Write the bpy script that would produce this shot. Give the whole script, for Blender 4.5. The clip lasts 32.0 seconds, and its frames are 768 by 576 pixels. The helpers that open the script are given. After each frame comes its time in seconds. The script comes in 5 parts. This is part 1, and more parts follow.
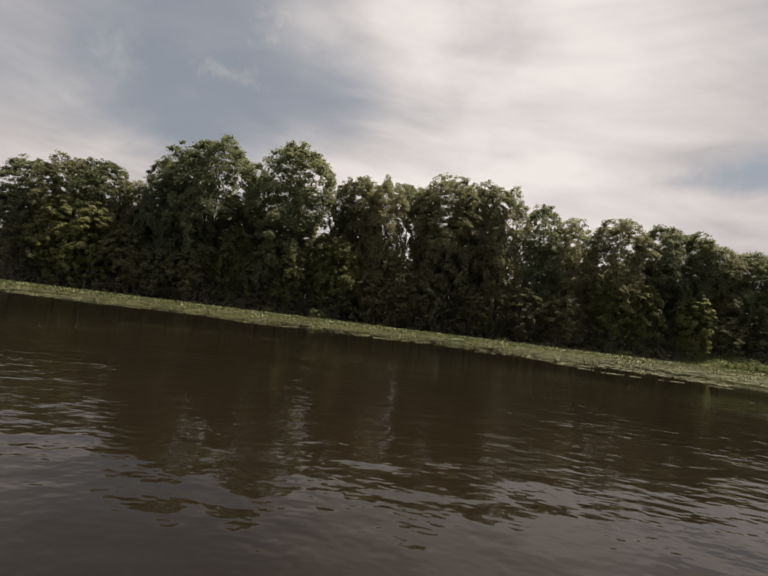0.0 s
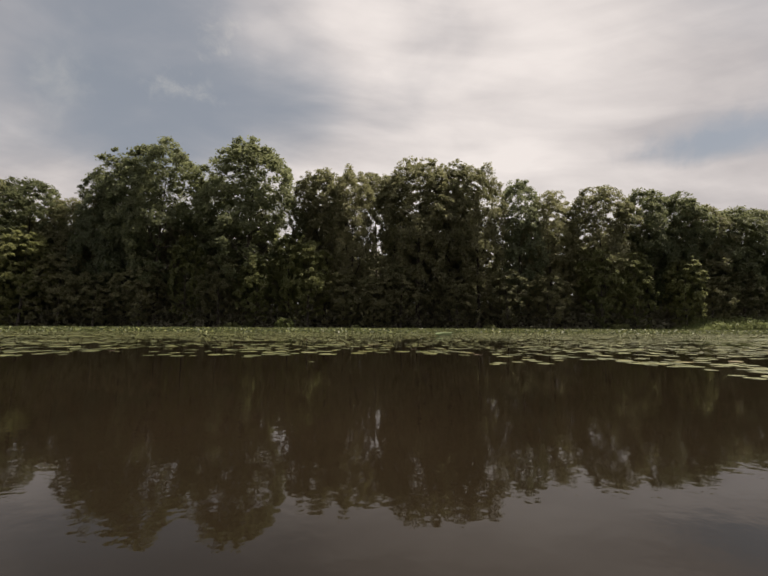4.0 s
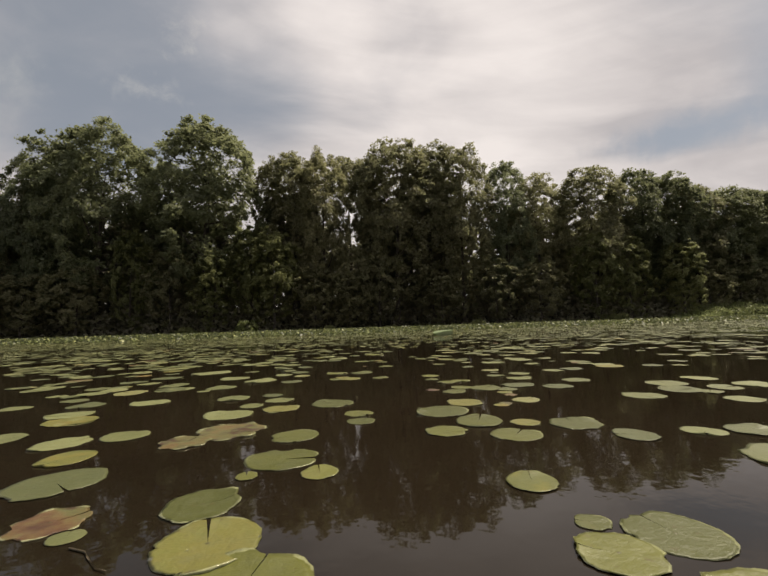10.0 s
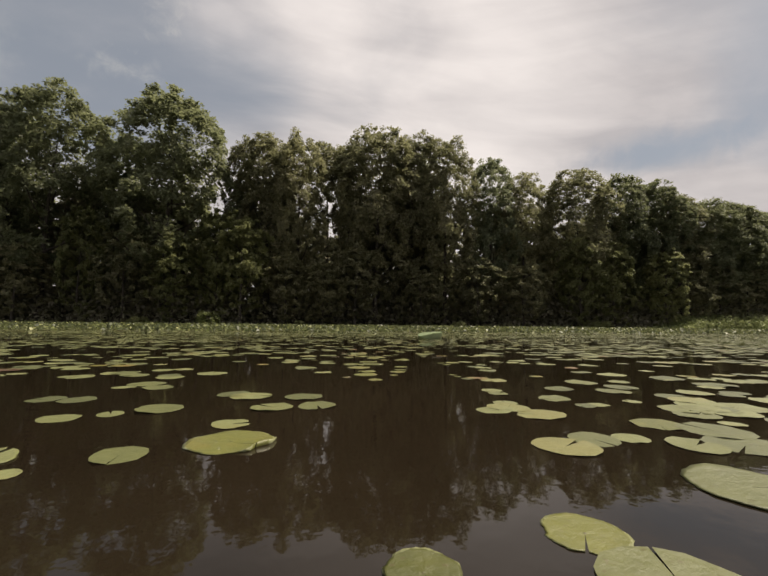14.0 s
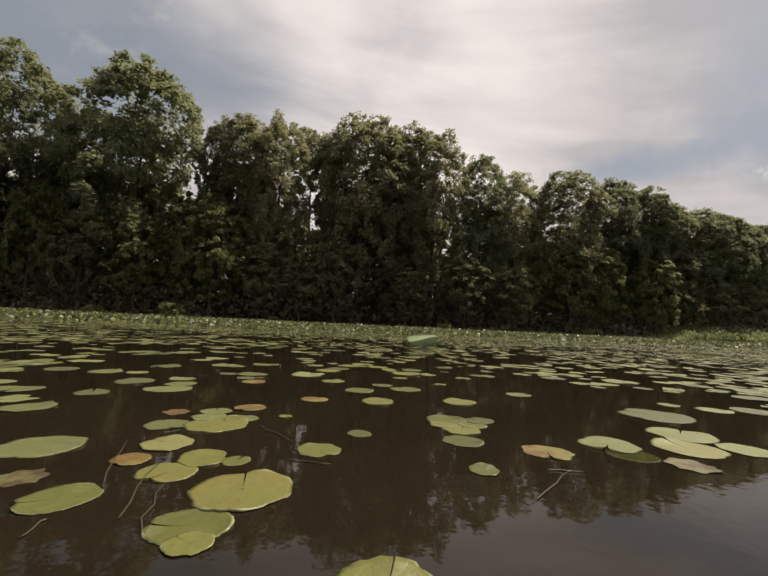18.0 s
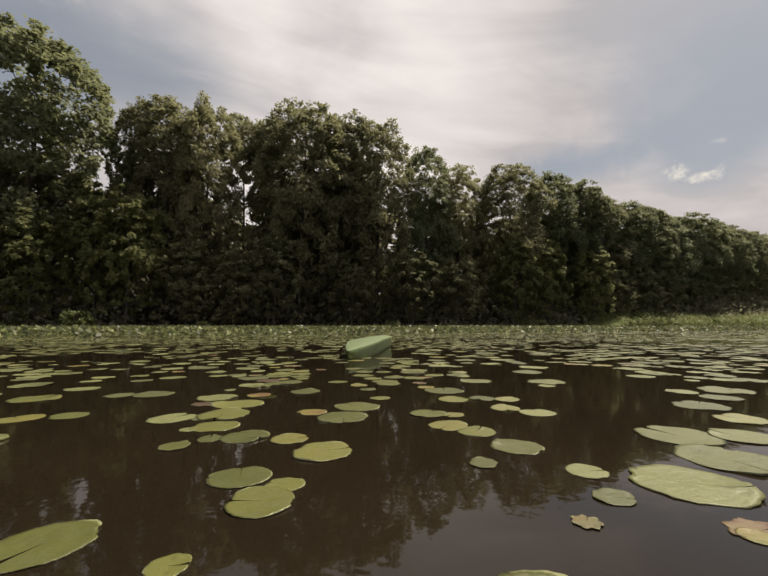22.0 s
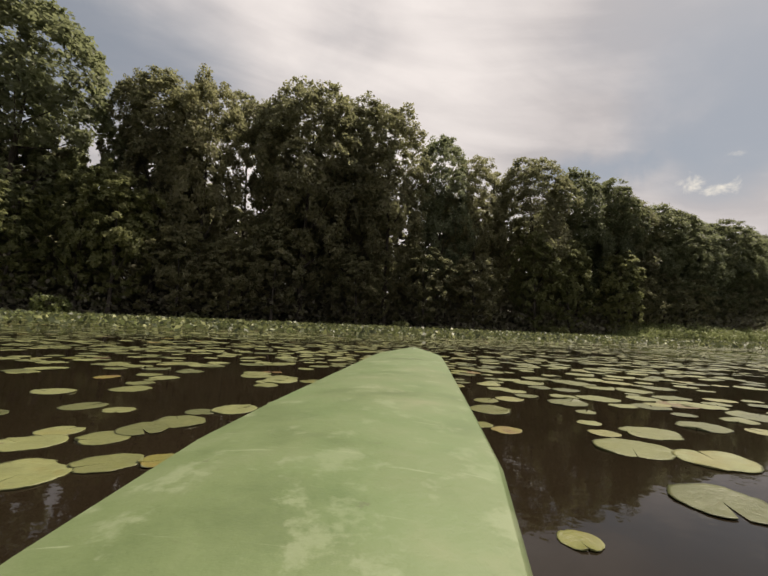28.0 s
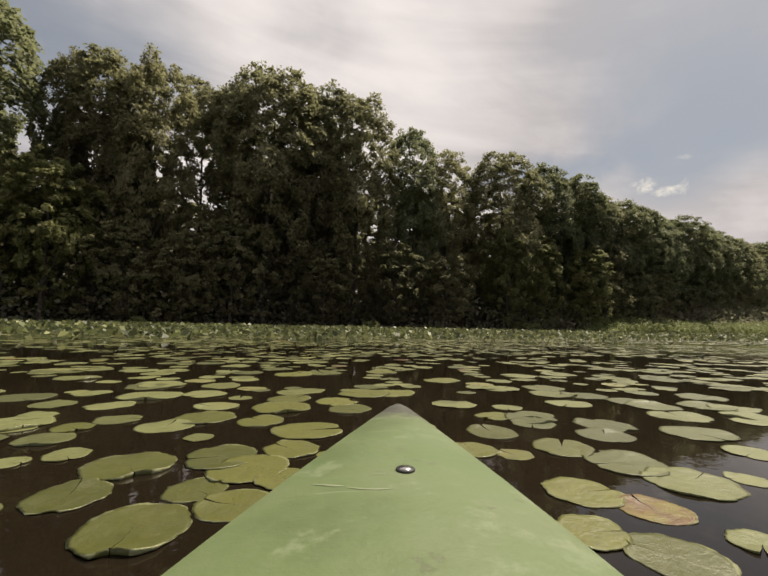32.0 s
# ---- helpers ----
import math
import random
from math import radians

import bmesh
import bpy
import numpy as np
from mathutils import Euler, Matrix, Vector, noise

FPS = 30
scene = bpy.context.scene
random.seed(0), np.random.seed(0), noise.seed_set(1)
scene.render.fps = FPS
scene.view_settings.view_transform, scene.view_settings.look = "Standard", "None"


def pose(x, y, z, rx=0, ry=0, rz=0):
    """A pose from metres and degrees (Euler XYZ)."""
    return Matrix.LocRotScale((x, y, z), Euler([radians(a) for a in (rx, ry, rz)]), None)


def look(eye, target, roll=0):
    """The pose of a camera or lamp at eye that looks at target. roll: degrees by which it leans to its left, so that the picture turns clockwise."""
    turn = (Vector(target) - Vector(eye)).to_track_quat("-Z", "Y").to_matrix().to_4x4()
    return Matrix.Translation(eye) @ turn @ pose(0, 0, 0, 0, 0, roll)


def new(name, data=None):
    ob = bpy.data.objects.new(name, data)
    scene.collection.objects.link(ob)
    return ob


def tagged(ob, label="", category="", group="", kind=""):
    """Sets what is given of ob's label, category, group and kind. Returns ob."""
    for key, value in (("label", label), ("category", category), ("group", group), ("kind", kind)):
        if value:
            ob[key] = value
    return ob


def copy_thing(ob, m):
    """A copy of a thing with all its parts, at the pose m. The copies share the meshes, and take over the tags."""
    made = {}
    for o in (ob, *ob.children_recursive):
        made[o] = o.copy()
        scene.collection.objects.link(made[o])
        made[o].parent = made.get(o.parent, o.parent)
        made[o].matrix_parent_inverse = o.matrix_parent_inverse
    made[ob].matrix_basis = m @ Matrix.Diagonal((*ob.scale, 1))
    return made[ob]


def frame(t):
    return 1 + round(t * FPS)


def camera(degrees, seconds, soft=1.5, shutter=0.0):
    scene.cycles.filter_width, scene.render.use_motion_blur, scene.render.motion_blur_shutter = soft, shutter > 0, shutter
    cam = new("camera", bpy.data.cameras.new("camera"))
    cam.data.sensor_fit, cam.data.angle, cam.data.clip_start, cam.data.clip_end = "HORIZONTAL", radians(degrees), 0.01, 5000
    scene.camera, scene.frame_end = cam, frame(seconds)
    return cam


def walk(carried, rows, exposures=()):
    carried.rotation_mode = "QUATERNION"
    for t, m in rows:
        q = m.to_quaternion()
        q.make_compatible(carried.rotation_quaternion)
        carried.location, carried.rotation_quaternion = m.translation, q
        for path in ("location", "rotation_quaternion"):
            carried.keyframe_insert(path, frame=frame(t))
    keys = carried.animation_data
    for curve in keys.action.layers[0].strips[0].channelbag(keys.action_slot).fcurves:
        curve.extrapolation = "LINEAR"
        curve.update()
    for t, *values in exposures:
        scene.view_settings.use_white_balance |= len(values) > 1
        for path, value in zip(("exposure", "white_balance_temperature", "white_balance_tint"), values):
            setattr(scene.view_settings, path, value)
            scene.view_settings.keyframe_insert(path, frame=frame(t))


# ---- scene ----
cam = camera(88.8, 32.0, soft=1.7)
PATH = [
    (0.0, (0.001, 0.000, 0.297), (0.285, 9.946, 1.298), 7.00),
    (0.5, (0.236, 0.776, 0.297), (1.141, 10.681, 1.330), 7.52),
    (1.0, (0.458, 1.545, 0.297), (1.891, 11.391, 1.301), 1.42),
    (1.5, (0.659, 2.299, 0.297), (2.167, 12.132, 1.318), 0.36),
    (2.0, (0.832, 3.034, 0.297), (2.020, 12.906, 1.361), -1.45),
    (2.5, (0.975, 3.744, 0.297), (1.754, 13.655, 1.375), 0.66),
    (4.5, (1.422, 6.471, 0.297), (2.211, 16.384, 1.348), -0.22),
    (5.0, (1.494, 7.104, 0.297), (2.319, 17.014, 1.357), -2.03),
    (5.5, (1.555, 7.702, 0.297), (2.396, 17.610, 1.358), -1.13),
    (6.0, (1.618, 8.262, 0.297), (2.519, 18.167, 1.336), 0.12),
    (6.5, (1.689, 8.792, 0.297), (2.717, 18.685, 1.331), 0.32),
    (7.0, (1.775, 9.321, 0.297), (2.916, 19.202, 1.323), -1.28),
    (7.5, (1.826, 9.845, 0.297), (2.942, 19.729, 1.330), -1.56),
    (8.0, (1.884, 10.371, 0.297), (2.864, 20.269, 1.332), 1.57),
    (8.5, (1.940, 10.904, 0.297), (2.993, 20.796, 1.313), 3.82),
    (9.0, (1.998, 11.440, 0.297), (3.240, 21.310, 1.316), 0.50),
    (9.5, (2.060, 11.971, 0.297), (3.371, 21.832, 1.323), -1.18),
    (10.0, (2.121, 12.488, 0.297), (3.458, 22.345, 1.328), -1.88),
    (10.5, (2.187, 12.983, 0.297), (3.553, 22.837, 1.316), 0.15),
    (11.0, (2.267, 13.455, 0.297), (3.759, 23.292, 1.296), 0.21),
    (11.5, (2.343, 13.907, 0.297), (3.904, 23.734, 1.293), 0.24),
    (12.0, (2.404, 14.326, 0.297), (4.039, 24.141, 1.293), 0.25),
    (12.5, (2.457, 14.710, 0.297), (4.173, 24.511, 1.292), 0.01),
    (13.0, (2.542, 15.112, 0.297), (4.319, 24.903, 1.290), -0.24),
    (13.5, (2.655, 15.532, 0.297), (4.464, 25.316, 1.291), 0.23),
    (15.5, (3.182, 17.234, 0.297), (5.441, 26.925, 1.288), 0.74),
    (16.0, (3.292, 17.621, 0.297), (5.739, 27.266, 1.293), 0.31),
    (16.5, (3.387, 17.979, 0.297), (6.050, 27.566, 1.293), -0.95),
    (17.0, (3.455, 18.328, 0.297), (6.175, 27.899, 1.291), -0.08),
    (17.5, (3.494, 18.681, 0.297), (6.077, 28.290, 1.294), 1.85),
    (18.0, (3.519, 19.037, 0.297), (5.822, 28.716, 1.300), 2.61),
    (18.5, (3.550, 19.381, 0.297), (5.574, 29.125, 1.277), 4.18),
    (19.0, (3.597, 19.703, 0.297), (5.498, 29.473, 1.259), 2.31),
    (19.5, (3.657, 20.009, 0.297), (5.462, 29.799, 1.248), 2.89),
    (20.0, (3.762, 20.295, 0.297), (5.876, 30.020, 1.279), 4.36),
    (20.5, (3.928, 20.576, 0.297), (6.729, 30.122, 1.304), 0.69),
    (21.0, (4.140, 20.902, 0.297), (7.411, 30.299, 1.298), -1.08),
    (21.5, (4.315, 21.263, 0.297), (7.863, 30.559, 1.298), 1.36),
    (22.0, (4.423, 21.643, 0.297), (8.025, 30.917, 1.307), -0.12),
    (22.5, (4.468, 22.033, 0.297), (7.728, 31.432, 1.311), 1.29),
    (23.0, (4.498, 22.411, 0.297), (7.378, 31.937, 1.278), 4.83),
    (23.5, (4.570, 22.770, 0.297), (7.285, 32.346, 1.262), 3.61),
    (24.0, (4.691, 23.121, 0.297), (7.474, 32.675, 1.286), 3.07),
    (24.5, (4.860, 23.462, 0.297), (8.033, 32.889, 1.321), 1.22),
    (25.0, (5.022, 23.789, 0.297), (8.581, 33.079, 1.319), 1.80),
    (25.5, (5.164, 24.084, 0.297), (9.028, 33.251, 1.306), 1.90),
    (27.5, (5.657, 25.245, 0.297), (9.148, 34.561, 1.305), 4.60),
    (28.0, (5.758, 25.545, 0.297), (9.195, 34.880, 1.322), 2.34),
    (28.5, (5.858, 25.844, 0.297), (9.220, 35.208, 1.301), 2.59),
    (29.0, (5.978, 26.128, 0.297), (9.432, 35.457, 1.313), 1.95),
    (29.5, (6.107, 26.403, 0.297), (9.803, 35.637, 1.335), 0.52),
    (30.0, (6.240, 26.674, 0.297), (10.088, 35.843, 1.352), -0.59),
    (30.5, (6.376, 26.918, 0.297), (10.324, 36.046, 1.340), -0.04),
    (31.0, (6.488, 27.149, 0.297), (10.485, 36.255, 1.343), 0.15),
    (31.5, (6.584, 27.377, 0.297), (10.641, 36.457, 1.349), 0.73),
    (32.0, (6.684, 27.606, 0.297), (10.825, 36.647, 1.352), 0.97),
]
walk(cam, [(t, look(eye, target, roll)) for t, eye, target, roll in PATH], exposures=[(0, 0.46, 7250, 8), (32, 0.5, 7250, 8)])

# ---- light: high hazy sun ahead over the wood, thin broken cloud ----
SUN_EL, SUN_AZ = 60.0, 70.0     # degrees; azimuth clockwise from +y
sun = new("sun", bpy.data.lights.new("sun", "SUN"))
sun.data.energy, sun.data.angle, sun.data.color = 4.0, radians(4.0), (1.0, 0.93, 0.82)
sdir = Vector((math.sin(radians(SUN_AZ)) * math.cos(radians(SUN_EL)), math.cos(radians(SUN_AZ)) * math.cos(radians(SUN_EL)), math.sin(radians(SUN_EL))))
sun.matrix_world = look(sdir * 50, (0, 0, 0))


def node(tree, kind, at=None, **sets):
    n = tree.nodes.new(kind)
    for key, value in (at or {}).items():
        if isinstance(value, bpy.types.NodeSocket):
            tree.links.new(value, n.inputs[key])
        else:
            n.inputs[key].default_value = value
    for key, value in sets.items():
        setattr(n, key, value)
    return n


def math_node(tree, op, a, b=0.0, c=0.0):
    return node(tree, "ShaderNodeMath", {0: a, 1: b, 2: c}, operation=op).outputs[0]


def ramp(tree, fac, stops):
    n = node(tree, "ShaderNodeValToRGB", {0: fac})
    while len(n.color_ramp.elements) < len(stops):
        n.color_ramp.elements.new(0.5)
    for e, (p, c) in zip(n.color_ramp.elements, stops):
        e.position, e.color = p, (*c, 1)
    return n.outputs[0]


def mix(tree, fac, a, b, blend="MIX"):
    n = tree.nodes.new("ShaderNodeMix")
    n.data_type, n.blend_type = "RGBA", blend
    for i, v in ((0, fac), (6, a), (7, b)):
        if isinstance(v, bpy.types.NodeSocket):
            tree.links.new(v, n.inputs[i])
        elif i == 0:
            n.inputs[0].default_value = v
        else:
            n.inputs[i].default_value = (*v[:3], 1)
    return n.outputs[2]


world = bpy.data.worlds.new("sky")
scene.world = world
world.use_nodes = True
w = world.node_tree
w.nodes.clear()
sky = node(w, "ShaderNodeTexSky", sky_type="NISHITA", sun_disc=False, sun_elevation=radians(SUN_EL), sun_rotation=radians(SUN_AZ), dust_density=2.0, air_density=1.0)
toward = node(w, "ShaderNodeTexCoord").outputs["Generated"]
sep = node(w, "ShaderNodeSeparateXYZ", {0: toward})
rise = math_node(w, "ADD", math_node(w, "MAXIMUM", sep.outputs[2], 0.0), 0.2)
flat = node(w, "ShaderNodeCombineXYZ", {0: math_node(w, "DIVIDE", sep.outputs[0], rise), 1: math_node(w, "DIVIDE", sep.outputs[1], rise), 2: 0.0}).outputs[0]
streak = node(w, "ShaderNodeMapping", {0: flat, 1: (0.35, 0.2, 0), 2: (0, 0, radians(-28)), 3: (0.72, 1.15, 1)}).outputs[0]
big = node(w, "ShaderNodeTexNoise", {"Vector": streak, "Scale": 1.1, "Detail": 7.0, "Roughness": 0.52, "Distortion": 0.35}).outputs[0]
fine = node(w, "ShaderNodeTexNoise", {"Vector": streak, "Scale": 2.4, "Detail": 8.0, "Roughness": 0.52, "Distortion": 0.35}).outputs[0]


def around(x, y, z, inner, outer):
    """1 within `inner` degrees of a direction of the sky, 0 beyond `outer`."""
    d = Vector((x, y, z)).normalized()
    dot = node(w, "ShaderNodeVectorMath", {0: toward, 1: d}, operation="DOT_PRODUCT").outputs["Value"]
    return node(w, "ShaderNodeMapRange", {0: dot, 1: math.cos(radians(outer)), 2: math.cos(radians(inner))}, interpolation_type="SMOOTHSTEP").outputs[0]


def bearing(az, el):
    return math.sin(radians(az)) * math.cos(radians(el)), math.cos(radians(az)) * math.cos(radians(el)), math.sin(radians(el))


az_ = math_node(w, "ARCTAN2", sep.outputs[0], sep.outputs[1])
el_ = math_node(w, "ARCSINE", sep.outputs[2])
puff_n = node(w, "ShaderNodeTexNoise", {"Vector": toward, "Scale": 30.0, "Detail": 8.0, "Roughness": 0.62, "Distortion": 0.3}).outputs[0]
veil_n = node(w, "ShaderNodeTexNoise", {"Vector": toward, "Scale": 11.0, "Detail": 7.0, "Roughness": 0.58, "Distortion": 0.5}).outputs[0]
drawn = node(w, "ShaderNodeCombineXYZ", {0: math_node(w, "MULTIPLY", az_, 2.2), 1: math_node(w, "MULTIPLY_ADD", az_, 1.6, math_node(w, "MULTIPLY", el_, 13.0)), 2: 0.0}).outputs[0]
bands = node(w, "ShaderNodeTexNoise", {"Vector": drawn, "Scale": 1.0, "Detail": 5.0, "Roughness": 0.5, "Distortion": 0.4}).outputs[0]


def tuft(az, el, wide, high, soft, ragged=puff_n, rough=3.4):
    """A small ragged cloud: 1 at its heart, fading past its ellipse."""
    dx = math_node(w, "DIVIDE", math_node(w, "SUBTRACT", az_, radians(az)), radians(wide))
    dy = math_node(w, "DIVIDE", math_node(w, "SUBTRACT", el_, radians(el)), radians(high))
    d = math_node(w, "SQRT", math_node(w, "ADD", math_node(w, "MULTIPLY", dx, dx), math_node(w, "MULTIPLY", dy, dy)))
    edge = math_node(w, "MULTIPLY_ADD", math_node(w, "SUBTRACT", ragged, 0.5), rough, math_node(w, "SUBTRACT", 0.75, d))
    return math_node(w, "MULTIPLY", node(w, "ShaderNodeMapRange", {0: edge, 1: -0.1, 2: soft}, interpolation_type="SMOOTHSTEP").outputs[0], node(w, "ShaderNodeMapRange", {0: d, 1: 1.6, 2: 1.0}).outputs[0])


bank = around(*bearing(20.4, 33.8), 9.6, 40.8)          # the bright bank of thin cloud ahead
gap_l = math_node(w, "MAXIMUM", around(*bearing(-25.8, 31.3), 2.4, 17.0), math_node(w, "MULTIPLY", around(*bearing(-13.8, 32.6), 1.2, 13.2), 0.75))
gap_r = math_node(w, "MAXIMUM", tuft(48.0, 20.6, 20.0, 4.4, 0.85, veil_n, 1.1), math_node(w, "MULTIPLY", around(*bearing(62.0, 24.5), 0.0, 12.0), 0.5))
cover = math_node(w, "MULTIPLY_ADD", math_node(w, "SUBTRACT", big, 0.5), 0.8, 0.56)
cover = math_node(w, "MULTIPLY_ADD", math_node(w, "SUBTRACT", fine, 0.5), 0.75, cover)
cover = math_node(w, "MULTIPLY_ADD", bank, 0.4, cover)
cover = math_node(w, "MULTIPLY_ADD", gap_l, -0.37, cover)
cover = math_node(w, "MULTIPLY_ADD", gap_r, -0.62, cover)
cover = math_node(w, "MULTIPLY_ADD", math_node(w, "MAXIMUM", around(*bearing(64.0, 42.0), 3.0, 20.0), around(*bearing(76.0, 30.0), 4.0, 17.0)), -0.28, cover)
haze = node(w, "ShaderNodeMapRange", {0: sep.outputs[2], 1: 0.36, 2: 0.22}).outputs[0]
cover = math_node(w, "MULTIPLY_ADD", haze, 0.48, cover)
fac = node(w, "ShaderNodeMapRange", {0: cover, 1: 0.12, 2: 0.92}, interpolation_type="SMOOTHSTEP").outputs[0]
glow = around(*bearing(15.1, 33.9), 2.4, 33.6)
veil = math_node(w, "MULTIPLY_ADD", math_node(w, "SUBTRACT", fine, 0.5), 1.5, math_node(w, "MULTIPLY_ADD", math_node(w, "SUBTRACT", big, 0.5), 1.0, math_node(w, "MULTIPLY", glow, 0.72)))
veil = math_node(w, "MULTIPLY_ADD", math_node(w, "SUBTRACT", bands, 0.52), 1.3, veil)
cloud = mix(w, node(w, "ShaderNodeMapRange", {0: veil, 1: -0.15, 2: 0.85}).outputs[0], (3.7, 3.6, 3.98), (6.05, 5.83, 6.2))
grey_sky = mix(w, 0.75, sky.outputs[0], (2.0, 2.18, 2.58))
# one small cumulus over the far end of the wood, ragged wisps at the other
puff = math_node(w, "MAXIMUM", tuft(59.0, 18.0, 2.52, 1.26, 0.9), math_node(w, "MULTIPLY", tuft(61.7, 17.1, 2.31, 1.03, 0.9), 0.9))
puff = math_node(w, "MAXIMUM", puff, math_node(w, "MULTIPLY", tuft(62.7, 20.4, 1.37, 0.52, 1.2), 0.6))
wisp = math_node(w, "MAXIMUM", tuft(-19.8, 35.6, 4.4, 3.2, 2.2, puff_n, 3.0), tuft(-24.4, 29.6, 5.6, 2.4, 2.4, puff_n, 3.0))
wisp = math_node(w, "MAXIMUM", wisp, tuft(-36.8, 26.5, 3.8, 8.0, 2.2, veil_n, 2.4))
puff = math_node(w, "MAXIMUM", puff, math_node(w, "MULTIPLY", wisp, 0.5))
both = mix(w, puff, mix(w, fac, grey_sky, cloud), (5.9, 5.75, 5.6))
node(w, "ShaderNodeOutputWorld", {0: node(w, "ShaderNodeBackground", {0: both, 1: 0.1}).outputs[0]})


# ---- materials ----
def material(name, build):
    m = bpy.data.materials.new(name)
    m.use_nodes = True
    t = m.node_tree
    t.nodes.clear()
    node(t, "ShaderNodeOutputMaterial", {0: build(t)})
    return m


def tex(t, scale, detail=4.0, rough=0.55, vec=None):
    v = vec or node(t, "ShaderNodeTexCoord").outputs["Object"]
    return node(t, "ShaderNodeTexNoise", {"Vector": v, "Scale": scale, "Detail": detail, "Roughness": rough})


def place(t):
    return node(t, "ShaderNodeNewGeometry").outputs["Position"]


def water_mat(t):
    p = place(t)
    long_ = node(t, "ShaderNodeMapping", {0: p, 2: (0, 0, radians(18)), 3: (1.0, 1.55, 1)}).outputs[0]
    rip = tex(t, 6.5, 3.0, 0.5, long_).outputs[0]
    chop = tex(t, 1.7, 2.0, 0.5, long_).outputs[0]
    small = tex(t, 26.0, 2.0, 0.5, p).outputs[0]
    # open water is ruffled; among the leaves it lies calm
    y = node(t, "ShaderNodeSeparateXYZ", {0: p}).outputs[1]
    wob = math_node(t, "MULTIPLY_ADD", tex(t, 0.35, 2.0, 0.5, p).outputs[0], 4.6, y)
    open_ = node(t, "ShaderNodeMapRange", {0: wob, 1: 9.3, 2: 3.9}, interpolation_type="SMOOTHSTEP").outputs[0]
    calm = node(t, "ShaderNodeMapRange", {0: tex(t, 0.28, 2.0, 0.5, p).outputs[0], 1: 0.38, 2: 0.62, 3: 0.25, 4: 1.15}).outputs[0]
    amp = math_node(t, "MULTIPLY_ADD", math_node(t, "MULTIPLY", open_, calm), 1.0, 0.014)
    hgt = math_node(t, "ADD", math_node(t, "MULTIPLY", rip, 0.012), math_node(t, "MULTIPLY", chop, 0.018))
    hgt = math_node(t, "ADD", math_node(t, "MULTIPLY", hgt, amp), math_node(t, "MULTIPLY", small, 0.0003))
    bump = node(t, "ShaderNodeBump", {"Height": hgt, "Strength": 1.0, "Distance": 1.0}).outputs[0]
    silt = ramp(t, tex(t, 0.8, 5.0, 0.6, p).outputs[0], [(0.3, (0.0122, 0.0088, 0.0054)), (0.75, (0.019, 0.0136, 0.0084))])
    return node(t, "ShaderNodeBsdfPrincipled", {"Base Color": silt, "Roughness": 0.03, "IOR": 1.33, "Normal": bump}).outputs[0]


def ground_mat(t):
    c = ramp(t, tex(t, 1.4, 8.0, 0.65).outputs[0], [(0.3, (0.018, 0.013, 0.008)), (0.55, (0.04, 0.032, 0.016)), (0.8, (0.05, 0.06, 0.02))])
    b = node(t, "ShaderNodeBump", {"Height": tex(t, 9.0, 6.0).outputs[0], "Strength": 0.6, "Distance": 0.1}).outputs[0]
    return node(t, "ShaderNodeBsdfPrincipled", {"Base Color": c, "Roughness": 0.95, "Normal": b}).outputs[0]


def bark_mat(t):
    v = node(t, "ShaderNodeMapping", {0: node(t, "ShaderNodeTexCoord").outputs["Object"], 3: (6, 6, 0.8)}).outputs[0]
    n = tex(t, 2.0, 8.0, 0.65, v).outputs[0]
    c = ramp(t, n, [(0.3, (0.03, 0.024, 0.018)), (0.6, (0.085, 0.07, 0.055)), (0.8, (0.14, 0.125, 0.1))])
    b = node(t, "ShaderNodeBump", {"Height": n, "Strength": 0.7, "Distance": 0.05}).outputs[0]
    return node(t, "ShaderNodeBsdfPrincipled", {"Base Color": c, "Roughness": 0.9, "Normal": b}).outputs[0]


def leaf_mat(dark, mid, light, through_=0.56, rough=0.55):
    def build(t):
        isl = node(t, "ShaderNodeNewGeometry").outputs["Random Per Island"]
        obj = node(t, "ShaderNodeObjectInfo").outputs["Random"]
        patch = tex(t, 0.35, 3.0).outputs[0]
        k = math_node(t, "ADD", math_node(t, "MULTIPLY", isl, 0.68), math_node(t, "MULTIPLY", patch, 0.32))
        k = math_node(t, "ADD", k, math_node(t, "MULTIPLY_ADD", obj, 0.44, -0.22))
        c = ramp(t, k, [(0.22, dark), (0.5, mid), (0.82, light)])
        s = node(t, "ShaderNodeBsdfPrincipled", {"Base Color": c, "Roughness": rough, "Specular IOR Level": 0.4}).outputs[0]
        tr = node(t, "ShaderNodeBsdfTranslucent", {0: mix(t, 0.45, c, (0.33, 0.355, 0.19))}).outputs[0]
        return node(t, "ShaderNodeMixShader", {0: through_, 1: s, 2: tr}).outputs[0]
    return build


